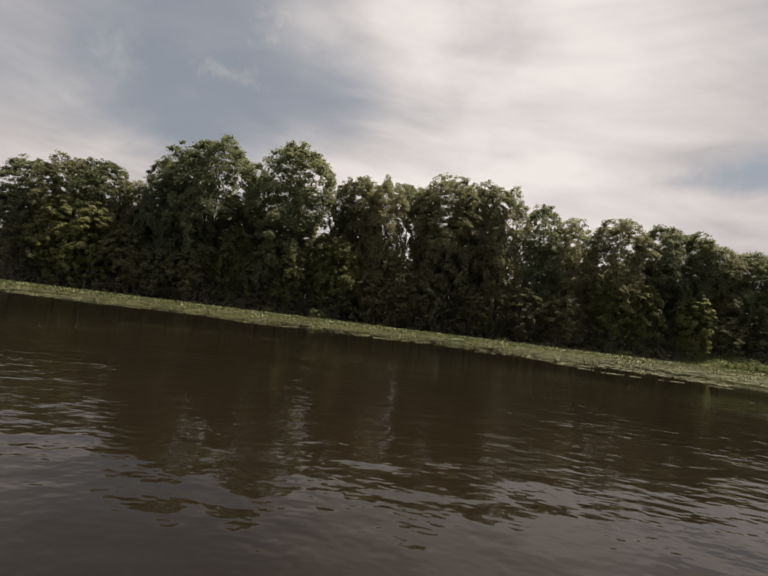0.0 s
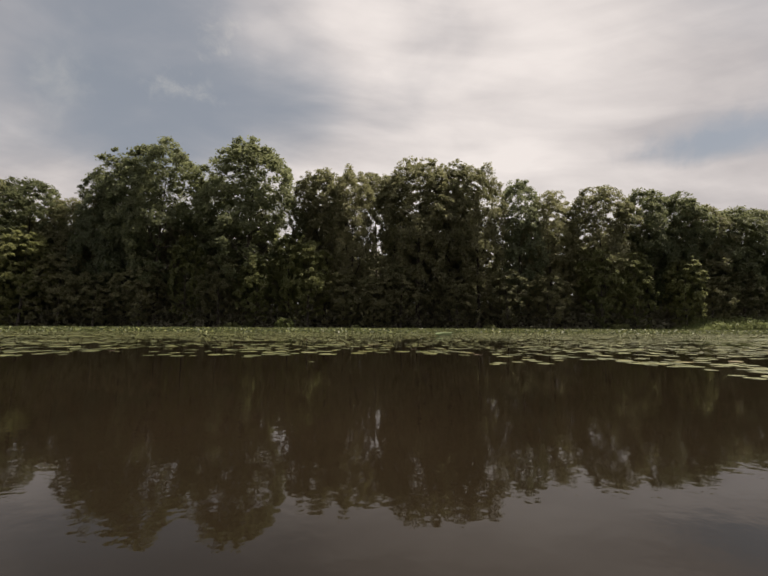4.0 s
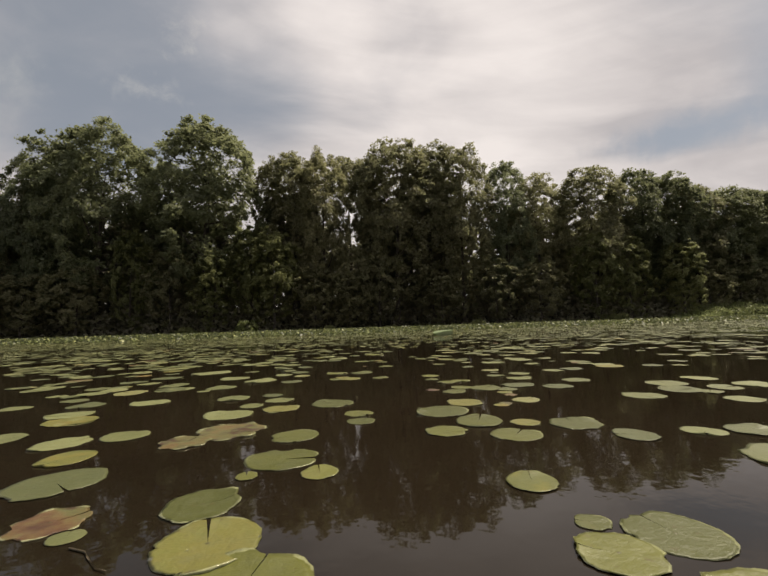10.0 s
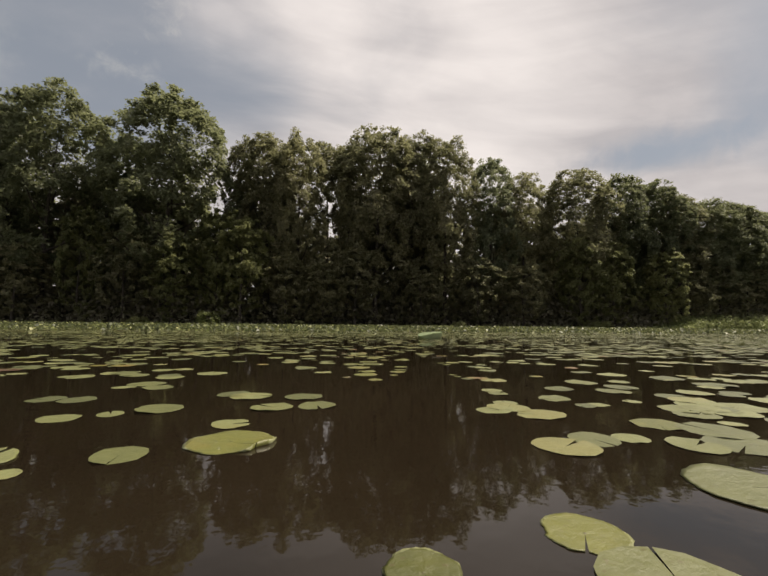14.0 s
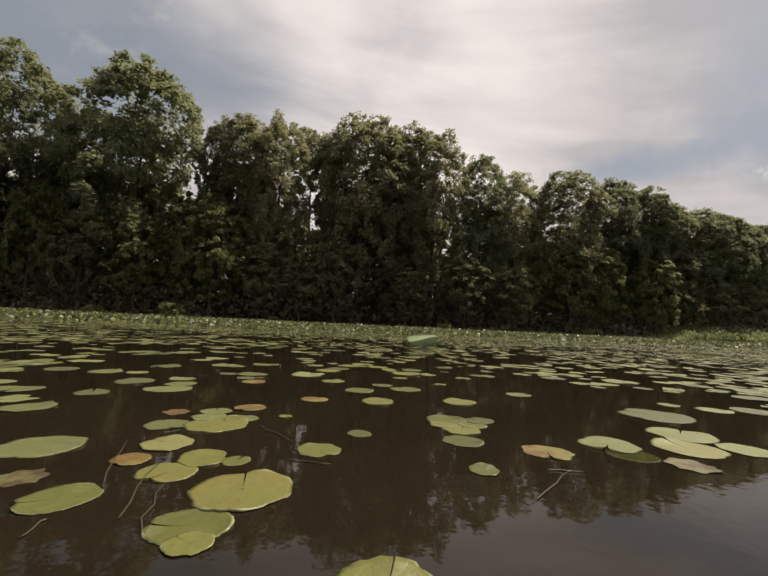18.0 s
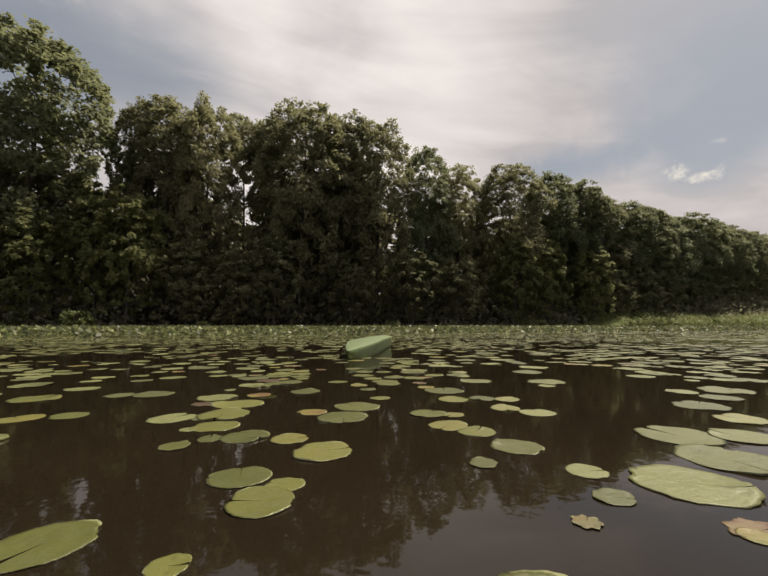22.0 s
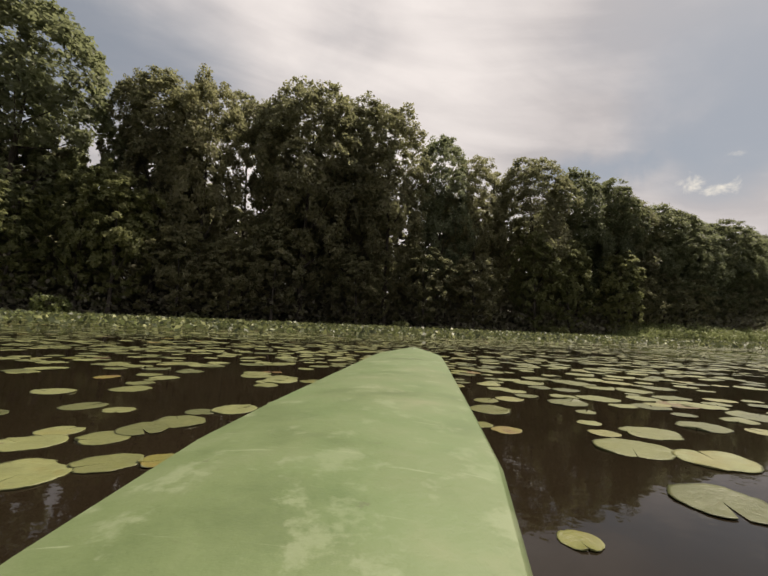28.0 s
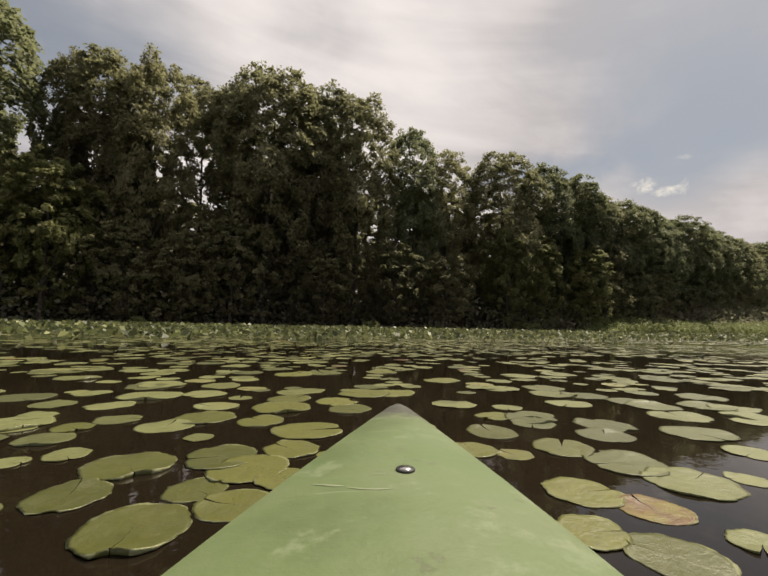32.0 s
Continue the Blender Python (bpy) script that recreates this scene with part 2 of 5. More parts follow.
def pad_mat(stops, sheen, veins=False, rot=0.3, blotch=0.7):
    def build(t):
        g = node(t, "ShaderNodeNewGeometry")
        obj = node(t, "ShaderNodeObjectInfo").outputs["Random"]
        isl = g.outputs["Random Per Island"]
        p = g.outputs["Position"]
        k = math_node(t, "FRACT", math_node(t, "ADD", math_node(t, "MULTIPLY", obj, 7.3), isl))
        k = math_node(t, "MULTIPLY_ADD", math_node(t, "SUBTRACT", tex(t, 11.0, 6.0, 0.65, p).outputs[0], 0.5), blotch, k)
        c = ramp(t, k, stops)
        # silt and algae film, then brown rot specks
        film = ramp(t, tex(t, 24.0, 7.0, 0.7, p).outputs[0], [(0.45, (0, 0, 0)), (0.68, (1, 1, 1))])
        c = mix(t, math_node(t, "MULTIPLY", film, 0.35), c, (0.1, 0.105, 0.05))
        spots = ramp(t, tex(t, 62.0, 4.0, 0.65, p).outputs[0], [(0.62, (0, 0, 0)), (0.68, (1, 1, 1))])
        c = mix(t, math_node(t, "MULTIPLY", spots, 0.6), c, (0.075, 0.05, 0.02))
        hgt = tex(t, 45.0, 6.0, 0.65, p).outputs[0]
        rough = math_node(t, "MULTIPLY_ADD", tex(t, 30.0, 5.0, 0.6, p).outputs[0], 0.35, sheen - 0.17)
        if veins:
            # veins run out from the stalk, a little paler than the blade; the pale rim paints wear and a wet glint
            o = node(t, "ShaderNodeSeparateXYZ", {0: node(t, "ShaderNodeTexCoord").outputs["Object"]})
            turn = math_node(t, "ARCTAN2", o.outputs[1], o.outputs[0])
            out = math_node(t, "SQRT", math_node(t, "ADD", math_node(t, "MULTIPLY", o.outputs[0], o.outputs[0]), math_node(t, "MULTIPLY", o.outputs[1], o.outputs[1])))
            saw = math_node(t, "ABSOLUTE", math_node(t, "SUBTRACT", math_node(t, "FRACT", math_node(t, "MULTIPLY_ADD", tex(t, 3.0, 2.0).outputs[0], 0.4, math_node(t, "MULTIPLY", turn, 2.706))), 0.5))
            vein = node(t, "ShaderNodeMapRange", {0: math_node(t, "MULTIPLY", saw, out), 1: 0.03, 2: 0.0}).outputs[0]
            c = mix(t, math_node(t, "MULTIPLY", vein, 0.035), c, (0.2, 0.2, 0.09))
            rim = node(t, "ShaderNodeMapRange", {0: math_node(t, "MULTIPLY_ADD", tex(t, 9.0, 5.0, 0.65).outputs[0], 0.16, out), 1: 1.045, 2: 1.065}).outputs[0]
            c = mix(t, math_node(t, "MULTIPLY", rim, 0.75), c, (0.34, 0.35, 0.2))
            rough = math_node(t, "MULTIPLY", rough, math_node(t, "MULTIPLY_ADD", rim, -0.6, 1.0))
            worn = ramp(t, tex(t, 15.0, 7.0, 0.7, p).outputs[0], [(0.6, (0, 0, 0)), (0.66, (1, 1, 1))])
            c = mix(t, math_node(t, "MULTIPLY", worn, rot), c, (0.125, 0.1, 0.04))
            hgt = math_node(t, "SUBTRACT", hgt, math_node(t, "MULTIPLY", vein, 0.05))
        b = node(t, "ShaderNodeBump", {"Height": hgt, "Strength": 0.55, "Distance": 0.006}).outputs[0]
        return node(t, "ShaderNodeBsdfPrincipled", {"Base Color": c, "Roughness": rough, "Specular IOR Level": 0.42, "Normal": b}).outputs[0]
    return build


def plastic_mat(t):
    o = node(t, "ShaderNodeTexCoord").outputs["Object"]
    n = tex(t, 7.0, 7.0, 0.62, o).outputs[0]
    c = ramp(t, n, [(0.32, (0.085, 0.119, 0.046)), (0.48, (0.118, 0.157, 0.066)), (0.6, (0.134, 0.168, 0.079)), (0.72, (0.184, 0.200, 0.113))])
    blotch = ramp(t, tex(t, 16.0, 8.0, 0.7, o).outputs[0], [(0.55, (0, 0, 0)), (0.62, (1, 1, 1))])
    c = mix(t, math_node(t, "MULTIPLY", blotch, 0.75), c, (0.193, 0.228, 0.131))
    grime = ramp(t, tex(t, 48.0, 6.0, 0.7, o).outputs[0], [(0.62, (0, 0, 0)), (0.74, (1, 1, 1))])
    c = mix(t, math_node(t, "MULTIPLY", grime, 0.5), c, (0.088, 0.101, 0.045))
    for turn, scale, edge in ((0.55, (4, 70, 4), 0.70), (-0.35, (5, 90, 5), 0.71), (1.45, (4, 60, 4), 0.72)):
        v = node(t, "ShaderNodeMapping", {0: o, 2: (0, 0, turn), 3: scale}).outputs[0]
        line = ramp(t, tex(t, 1.6, 3.0, 0.5, v).outputs[0], [(edge, (0, 0, 0)), (edge + 0.03, (1, 1, 1))])
        c = mix(t, math_node(t, "MULTIPLY", line, 0.5), c, (0.291, 0.329, 0.217))
    broad = ramp(t, tex(t, 4.5, 4.0, 0.6, o).outputs[0], [(0.42, (0, 0, 0)), (0.6, (1, 1, 1))])
    c = mix(t, math_node(t, "MULTIPLY", broad, 0.42), c, (0.105, 0.167, 0.061))
    stain = ramp(t, tex(t, 26.0, 7.0, 0.7, o).outputs[0], [(0.64, (0, 0, 0)), (0.67, (1, 1, 1))])
    c = mix(t, math_node(t, "MULTIPLY", stain, 0.55), c, (0.085, 0.093, 0.050))
    r = math_node(t, "MULTIPLY_ADD", n, 0.3, 0.42)
    b = node(t, "ShaderNodeBump", {"Height": tex(t, 70.0, 6.0, 0.65, o).outputs[0], "Strength": 0.25, "Distance": 0.004}).outputs[0]
    return node(t, "ShaderNodeBsdfPrincipled", {"Base Color": c, "Roughness": r, "Normal": b}).outputs[0]


def worn_mat(t):
    # grey scuffing at the very tip that breaks up into the green plastic behind it
    o = node(t, "ShaderNodeTexCoord").outputs["Object"]
    n = tex(t, 30.0, 7.0, 0.7, o).outputs[0]
    c = ramp(t, n, [(0.3, (0.036, 0.035, 0.029)), (0.55, (0.062, 0.062, 0.049)), (0.75, (0.11, 0.12, 0.085))])
    back = node(t, "ShaderNodeSeparateXYZ", {0: o}).outputs[1]
    edge = math_node(t, "MULTIPLY_ADD", math_node(t, "SUBTRACT", tex(t, 55.0, 6.0, 0.7, o).outputs[0], 0.5), 0.085, back)
    worn = node(t, "ShaderNodeMapRange", {0: edge, 1: -0.108, 2: -0.062}).outputs[0]
    c = mix(t, worn, (0.128, 0.165, 0.072), c)
    return node(t, "ShaderNodeBsdfPrincipled", {"Base Color": c, "Roughness": 0.65}).outputs[0]


def plain(c, rough, metal=0.0):
    def build(t):
        n = tex(t, 40.0, 4.0).outputs[0]
        col = mix(t, math_node(t, "MULTIPLY", n, 0.5), c, tuple(v * 0.55 for v in c))
        return node(t, "ShaderNodeBsdfPrincipled", {"Base Color": col, "Roughness": rough, "Metallic": metal}).outputs[0]
    return build


WATER = material("pond water", water_mat)
EARTH = material("bank earth", ground_mat)
BARK = material("bark", bark_mat)
OAK = material("oak leaves", leaf_mat((0.095, 0.112, 0.064), (0.18, 0.204, 0.118), (0.285, 0.31, 0.185)))
# oak leaves again, darkened to put the crowns' backlit shade into the colour
OAK_BACKLIT = material("oak leaves with painted backlit shade", leaf_mat((0.062, 0.073, 0.036), (0.122, 0.139, 0.07), (0.205, 0.22, 0.122)))
OLIVE = material("olive leaves", leaf_mat((0.112, 0.106, 0.06), (0.208, 0.194, 0.106), (0.325, 0.3, 0.165)))
# leaf colour raised and browned to paint in the wood's hazy, lifted shade
DEEP_HAZE = material("shaded leaves with painted haze", leaf_mat((0.115, 0.1, 0.078), (0.19, 0.17, 0.125), (0.26, 0.24, 0.17)))
LIME = material("fresh leaves", leaf_mat((0.12, 0.128, 0.048), (0.2, 0.208, 0.078), (0.27, 0.27, 0.11), 0.5))
# the palest of these leaves have sun glints painted into their colour
STAND = material("pond-lily leaves with painted glints", leaf_mat((0.035, 0.046, 0.014), (0.12, 0.145, 0.042), (0.46, 0.45, 0.2), 0.25, 0.5))
MARSH = material("marsh leaves", leaf_mat((0.1, 0.13, 0.04), (0.19, 0.23, 0.075), (0.3, 0.33, 0.13), 0.4))
SEDGE = material("sedge", leaf_mat((0.06, 0.075, 0.02), (0.12, 0.145, 0.035), (0.2, 0.22, 0.06), 0.3))
PAD = material("green pad", pad_mat([(0.1, (0.078, 0.085, 0.032)), (0.5, (0.13, 0.136, 0.05)), (0.86, (0.185, 0.194, 0.082)), (0.97, (0.182, 0.172, 0.064))], 0.44))
PAD_NEAR = material("veined green pad", pad_mat([(0.1, (0.062, 0.067, 0.015)), (0.5, (0.101, 0.103, 0.022)), (0.86, (0.132, 0.134, 0.031)), (0.97, (0.143, 0.132, 0.034))], 0.46, True))
YELLOWS = [(0.1, (0.095, 0.1, 0.024)), (0.45, (0.15, 0.138, 0.03)), (0.75, (0.17, 0.128, 0.03)), (0.95, (0.12, 0.06, 0.02))]
BROWNS = [(0.05, (0.055, 0.022, 0.013)), (0.3, (0.1, 0.05, 0.022)), (0.55, (0.125, 0.082, 0.03)), (0.8, (0.1, 0.098, 0.034)), (0.97, (0.055, 0.026, 0.014))]
PAD_Y = material("yellowing pad", pad_mat(YELLOWS, 0.46, True, 0.7, 2.2))
PAD_B = material("rotting pad", pad_mat(BROWNS, 0.5, True, 0.6, 2.6))
FIELD_Y = material("yellowing pad far off", pad_mat(YELLOWS, 0.46, blotch=2.2))
FIELD_B = material("rotting pad far off", pad_mat(BROWNS, 0.5, blotch=2.6))
SUNK = material("sunk pad", plain((0.05, 0.052, 0.017), 0.06))
STEM = material("water stem", plain((0.06, 0.045, 0.022), 0.5))
PLASTIC = material("kayak plastic", plastic_mat)
WORN = material("worn bow", worn_mat)
STEEL = material("steel", plain((0.62, 0.6, 0.57), 0.25, 1.0))
SCUFF = material("scuffed plastic", plain((0.26, 0.3, 0.185), 0.6))
RUBBER = material("black washer", plain((0.02, 0.02, 0.02), 0.6))


# ---- mesh helpers ----
def mesh(name, verts, faces, mat, smooth=False):
    me = bpy.data.meshes.new(name)
    me.from_pydata(verts, [], faces)
    me.materials.append(mat)
    if smooth:
        me.polygons.foreach_set("use_smooth", [True] * len(me.polygons))
    return me


def part(name, me, parent, label="", at=None):
    ob = new(name, me)
    ob.parent = parent
    if at is not None:
        ob.matrix_local = at
    return tagged(ob, label)


def tube(points, radii, sides=7):
    """Verts and faces of a tapered tube through points."""
    vs, fs = [], []
    for i, (p, r) in enumerate(zip(points, radii)):
        a, b = points[max(i - 1, 0)], points[min(i + 1, len(points) - 1)]
        d = (Vector(b) - Vector(a)).normalized()
        side = d.orthogonal().normalized()
        up = d.cross(side)
        for k in range(sides):
            an = 2 * math.pi * k / sides
            vs.append(tuple(Vector(p) + (side * math.cos(an) + up * math.sin(an)) * r))
        if i:
            o = (i - 1) * sides
            for k in range(sides):
                fs.append((o + k, o + (k + 1) % sides, o + sides + (k + 1) % sides, o + sides + k))
    vs.append(tuple(points[-1]))
    o = (len(points) - 1) * sides
    for k in range(sides):
        fs.append((o + k, o + (k + 1) % sides, len(vs) - 1))
    return vs, fs


def leaf_mesh(name, centres, sizes, rng, mat, lift=0.35, long_=1.25, facing=None):
    """One small folded four-cornered leaf spray at each centre."""
    n = len(centres)
    nrm = rng.normal(size=(n, 3))
    if facing is None:
        nrm[:, 2] = np.abs(nrm[:, 2]) + lift
    else:
        nrm = nrm * 0.62 + facing * 0.8
        nrm[:, 2] += lift
    nrm /= np.linalg.norm(nrm, axis=1)[:, None]
    a = np.cross(nrm, rng.normal(size=(n, 3)))
    a /= np.linalg.norm(a, axis=1)[:, None]
    b = np.cross(nrm, a)
    s = sizes[:, None] * 0.5
    fold = nrm * s * 0.3
    v = np.empty((n, 4, 3))
    v[:, 0] = centres - a * s * long_
    v[:, 1] = centres + b * s * 0.8 + fold
    v[:, 2] = centres + a * s * long_ - fold * 0.6
    v[:, 3] = centres - b * s * 0.8 + fold
    me = bpy.data.meshes.new(name)
    me.vertices.add(n * 4)
    me.vertices.foreach_set("co", v.ravel())
    me.loops.add(n * 4)
    me.loops.foreach_set("vertex_index", np.arange(n * 4, dtype=np.int32))
    me.polygons.add(n)
    me.polygons.foreach_set("loop_start", np.arange(0, n * 4, 4, dtype=np.int32))
    me.update(calc_edges=True)
    me.materials.append(mat)
    return me


# ---- the setting: water, bank ----
SHORE = 67.2


def shore(x):
    """The waterline's y at x."""
    u = 1.028 * x + 1.2
    return SHORE - 0.0818 * u + 1.2 * math.sin(u * 0.11) + 0.7 * math.sin(u * 0.31 + 1) + (0.0385 * (u - 60) ** 1.2 if u > 60 else 0)


water = new("water", mesh("water", [(-1500, -1500, 0), (1500, -1500, 0), (1500, 1500, 0), (-1500, 1500, 0)], [(0, 1, 2, 3)], WATER))
tagged(water, "dark brown still pond water reflecting the wood", "water", kind="structure")
xs = [-1500, -600, -300, -150] + [x for x in range(-120, 201, 3)] + [240, 320, 600, 1500]
ys = [-1.5, -0.5, 0.3, 1.2, 2.5, 5, 9, 14, 22, 40, 80, 200, 600, 1400]


def bank_z(x, d):
    return -0.25 if d < -1 else (-0.06 if d < 0 else 0.10 + 0.14 * min(d, 62) + 0.15 * noise.noise((x * 0.3, d * 0.4, 0)))


vs = [(x, shore(min(max(x, -140), 215)) + d, bank_z(x, d)) for d in ys for x in xs]
nx = len(xs)
ground = new("ground", mesh("ground", vs, [(j * nx + i, j * nx + i + 1, (j + 1) * nx + i + 1, (j + 1) * nx + i) for j in range(len(ys) - 1) for i in range(nx - 1)], EARTH, True))
tagged(ground, "dark shaded earth bank under the trees", "ground", kind="structure")


# ---- trees ----
def crown_points(rng, h, wide, low, clumps, per, spread=1.0, gaps=-0.34, full=2.3):
    """Leaf places and outward directions, in sprays on the rounded lobes of an uneven crown."""
    ph = rng.uniform(0, 6.28, 4)
    mid, half = (h + low) / 2, (h - low) / 2

    def hull(d):
        """Where a ray from the crown's middle leaves its full-shouldered, bumpy outline."""
        az = math.atan2(d[1], d[0])
        q = (abs(d[0]) ** full + abs(d[1]) ** full) / (wide / 2) ** full + abs(d[2] / half) ** full
        bump = 1 + 0.13 * math.sin(3 * az + ph[0] + 3 * d[2]) + 0.09 * math.sin(5 * az + ph[1] - 5 * d[2])
        return q ** (-1 / full) * (bump if d[2] < 0.8 else 0.5 + bump / 2)

    # leaf sprays lie over billows of two sizes, with hollows and gaps between the boughs
    off = Vector(rng.uniform(-50, 50, 3))
    cs, ds = [], []
    while len(cs) < clumps:
        u = rng.normal(size=3)
        u /= np.linalg.norm(u)
        d = u * np.array((wide / 2, wide / 2, half))
        d /= np.linalg.norm(d)
        if d[2] < -0.5 and rng.uniform() < 0.5:
            continue
        rim = hull(d)
        at = Vector(d * rim) + off
        billow = noise.noise(at / 3.4) + 0.55 * noise.noise(at / 1.5)
        billow *= 1 - 0.65 * max(0, d[2] - 0.55) / 0.45
        if billow < gaps and rng.uniform() < 0.85:
            continue
        r = rim * (0.97 + 0.17 * billow) - 0.4
        if rng.uniform() < 0.2:
            r *= rng.uniform(0.35, 0.85)
        else:
            r *= 1 - abs(rng.normal(0, 0.055))
        p = d * max(0, r)
        cs.append(np.array((p[0], p[1], mid + p[2])))
        d = d + np.array((0, 0, 0.35))
        ds.append(d / np.linalg.norm(d))
    out, face = [], []
    for c, d in zip(cs, ds):
        c[2] = min(c[2], h)
        n = int(per * rng.uniform(0.6, 1.4))
        e = rng.normal(size=(n, 3))
        e /= np.linalg.norm(e, axis=1)[:, None]
        e *= rng.uniform(0.1, 1.0, size=(n, 1)) ** 0.6 * rng.uniform(0.55, 1.2) * spread
        e -= np.outer(e @ d, d) * 0.45
        out.append(c + e)
        face.append(np.tile(d, (n, 1)))
    return np.concatenate(out), np.array(cs), np.concatenate(face)


def build_tree(seed, h, wide, low, mat, label, clumps=170, per=60, size=0.42, limbs=8, gaps=-0.34, full=2.3):
    rng = np.random.default_rng(seed)
    root = new("tree")
    tagged(root, label, "tree", "trees of the wood", "")
    lean = rng.uniform(-0.6, 0.6, 2)
    pts = [Vector((lean[0] * k * k + 0.15 * math.sin(5 * k + seed), lean[1] * k * k + 0.15 * math.cos(4 * k + seed), -0.3 + (h * 0.86) * k)) for k in np.linspace(0, 1, 9)]
    base = h * 0.0135
    vs, fs = tube(pts, [base * (1.35 if i == 0 else 1) * (1 - 0.115 * i) for i in range(9)], 9)
    part("trunk", mesh("trunk", vs, fs, BARK, True), root)
    places, cs, face = crown_points(rng, h, wide, low, clumps, per, gaps=gaps, full=full)
    for i in range(limbs):
        k = 0.25 + 0.6 * i / limbs
        p0 = pts[0].lerp(pts[-1], k)
        az = i * 2.4 + seed
        reach = wide * rng.uniform(0.28, 0.44)
        tip = p0 + Vector((math.cos(az) * reach, math.sin(az) * reach, h * rng.uniform(0.1, 0.2)))
        mid = p0.lerp(tip, 0.5) + Vector((0, 0, -h * 0.02 + rng.uniform(-0.3, 0.3)))
        r0 = base * (1 - 0.9 * k) * 0.62
        vs, fs = tube([p0, p0.lerp(mid, 0.5), mid, mid.lerp(tip, 0.55), tip], [r0, r0 * 0.8, r0 * 0.6, r0 * 0.4, r0 * 0.15], 6)
        part("limb", mesh("limb", vs, fs, BARK, True), root)
    part("crown", leaf_mesh("crown", places, rng.uniform(0.6, 1.35, len(places)) * size, rng, mat, facing=face), root)
    return root


FRONT = "tall broadleaf tree in full summer leaf at the pond's edge"
kinds = [
    build_tree(11, 30, 14.5, 7, OAK_BACKLIT, FRONT, 860, 38, 0.34, 12, -0.2, 3.0),
    build_tree(12, 30, 13.0, 5, OAK_BACKLIT, FRONT, 820, 38, 0.34, 12, -0.2, 3.0),
    build_tree(13, 30, 9.5, 5, OLIVE, FRONT, 600, 38, 0.33),
    build_tree(14, 30, 12.0, 3, OLIVE, FRONT, 780, 38, 0.33),
    build_tree(15, 30, 13.0, 2.5, OLIVE, FRONT, 800, 38, 0.33),
    build_tree(16, 30, 12.0, 3.5, OAK, FRONT, 760, 38, 0.34),
    build_tree(17, 30, 12.0, 0.8, DEEP_HAZE, "shaded broadleaf tree deeper in the wood", 200, 36, 0.85, 4),
    build_tree(18, 30, 11.0, 0.8, DEEP_HAZE, "shaded broadleaf tree deeper in the wood", 190, 36, 0.85, 4),
    build_tree(19, 30, 9.5, 20.5, OLIVE, "tall broadleaf tree with a bare trunk and a high crown", 260, 38, 0.33),
]
used = set()


def tree(kind, x, y, h, turn, stretch=1.0):
    """A tree of a kind with its top at height h; the first use moves the model itself."""
    z = max(0.05, bank_z(x, y - shore(x)))
    k = (h - z) / 30
    m = pose(x, y, z, 0, 0, turn) @ Matrix.Diagonal((k * stretch, k * stretch, k, 1))
    if kind not in used:
        used.add(kind)
        kinds[kind].matrix_basis = m
        return kinds[kind]
    ob = copy_thing(kinds[kind], Matrix.Identity(4))
    ob.matrix_basis = m
    return ob


# the skyline, tree by tree
for kind, x, y, h, turn, stretch in (
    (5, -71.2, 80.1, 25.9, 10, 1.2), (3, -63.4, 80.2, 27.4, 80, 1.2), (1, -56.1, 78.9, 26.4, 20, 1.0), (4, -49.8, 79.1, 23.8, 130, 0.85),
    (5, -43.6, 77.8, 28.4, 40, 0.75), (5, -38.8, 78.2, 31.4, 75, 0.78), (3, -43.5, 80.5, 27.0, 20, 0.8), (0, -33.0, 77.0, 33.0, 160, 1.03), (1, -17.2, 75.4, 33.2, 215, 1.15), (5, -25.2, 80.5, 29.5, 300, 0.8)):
    tree(kind, x, y, h, turn, stretch)
for kind, x, y, h, turn, stretch in (
    (2, -3.6, 75.3, 29.6, 15, 0.92), (2, -7.5, 76.6, 29.2, 190, 0.6), (3, 1.0, 73.7, 29.0, 100, 0.76), (8, 5.6, 78.5, 30.0, 40, 0.9), (2, 8.7, 75.1, 29.2, 200, 0.78), (4, 12.6, 72.8, 30.9, 250, 0.92), (4, 18.3, 73.4, 30.4, 20, 0.85),
    (3, 22.8, 71.3, 29.4, 170, 0.85), (5, 30.5, 72.0, 27.3, 280, 0.8), (4, 36.2, 72.2, 25.4, 60, 0.85), (4, 44.0, 69.3, 25.6, 120, 1.05), (1, 52.4, 69.7, 24.9, 10, 0.9)):
    tree(kind, x, y, h, turn, stretch)
for kind, x, y, h, turn, stretch in (
    (1, 58.2, 70.0, 24.5, 200, 1.0), (3, 63.1, 70.4, 23.3, 40, 1.1), (1, 68.4, 70.7, 22.3, 90, 1.1), (0, 74.3, 71.0, 22.5, 310, 1.1), (5, 80.6, 71.2, 22.1, 20, 1.2),
    (0, 87.4, 72.2, 22.4, 140, 1.2), (1, 94.2, 73.1, 22.7, 260, 1.2), (1, 102.0, 74.0, 22.4, 30, 1.25), (0, 110.7, 75.6, 22.9, 75, 1.25), (4, 119.5, 77.2, 23.4, 190, 1.25), (5, 129.2, 79.4, 23.4, 10, 1.3),
    (1, 139.5, 81.0, 25.0, 95, 1.3), (4, 150.5, 83.0, 26.0, 210, 1.3), (0, 162.5, 85.5, 27.5, 30, 1.3), (5, 176.0, 88.0, 29.0, 300, 1.3)):
    tree(kind, x, y, h, turn, stretch)
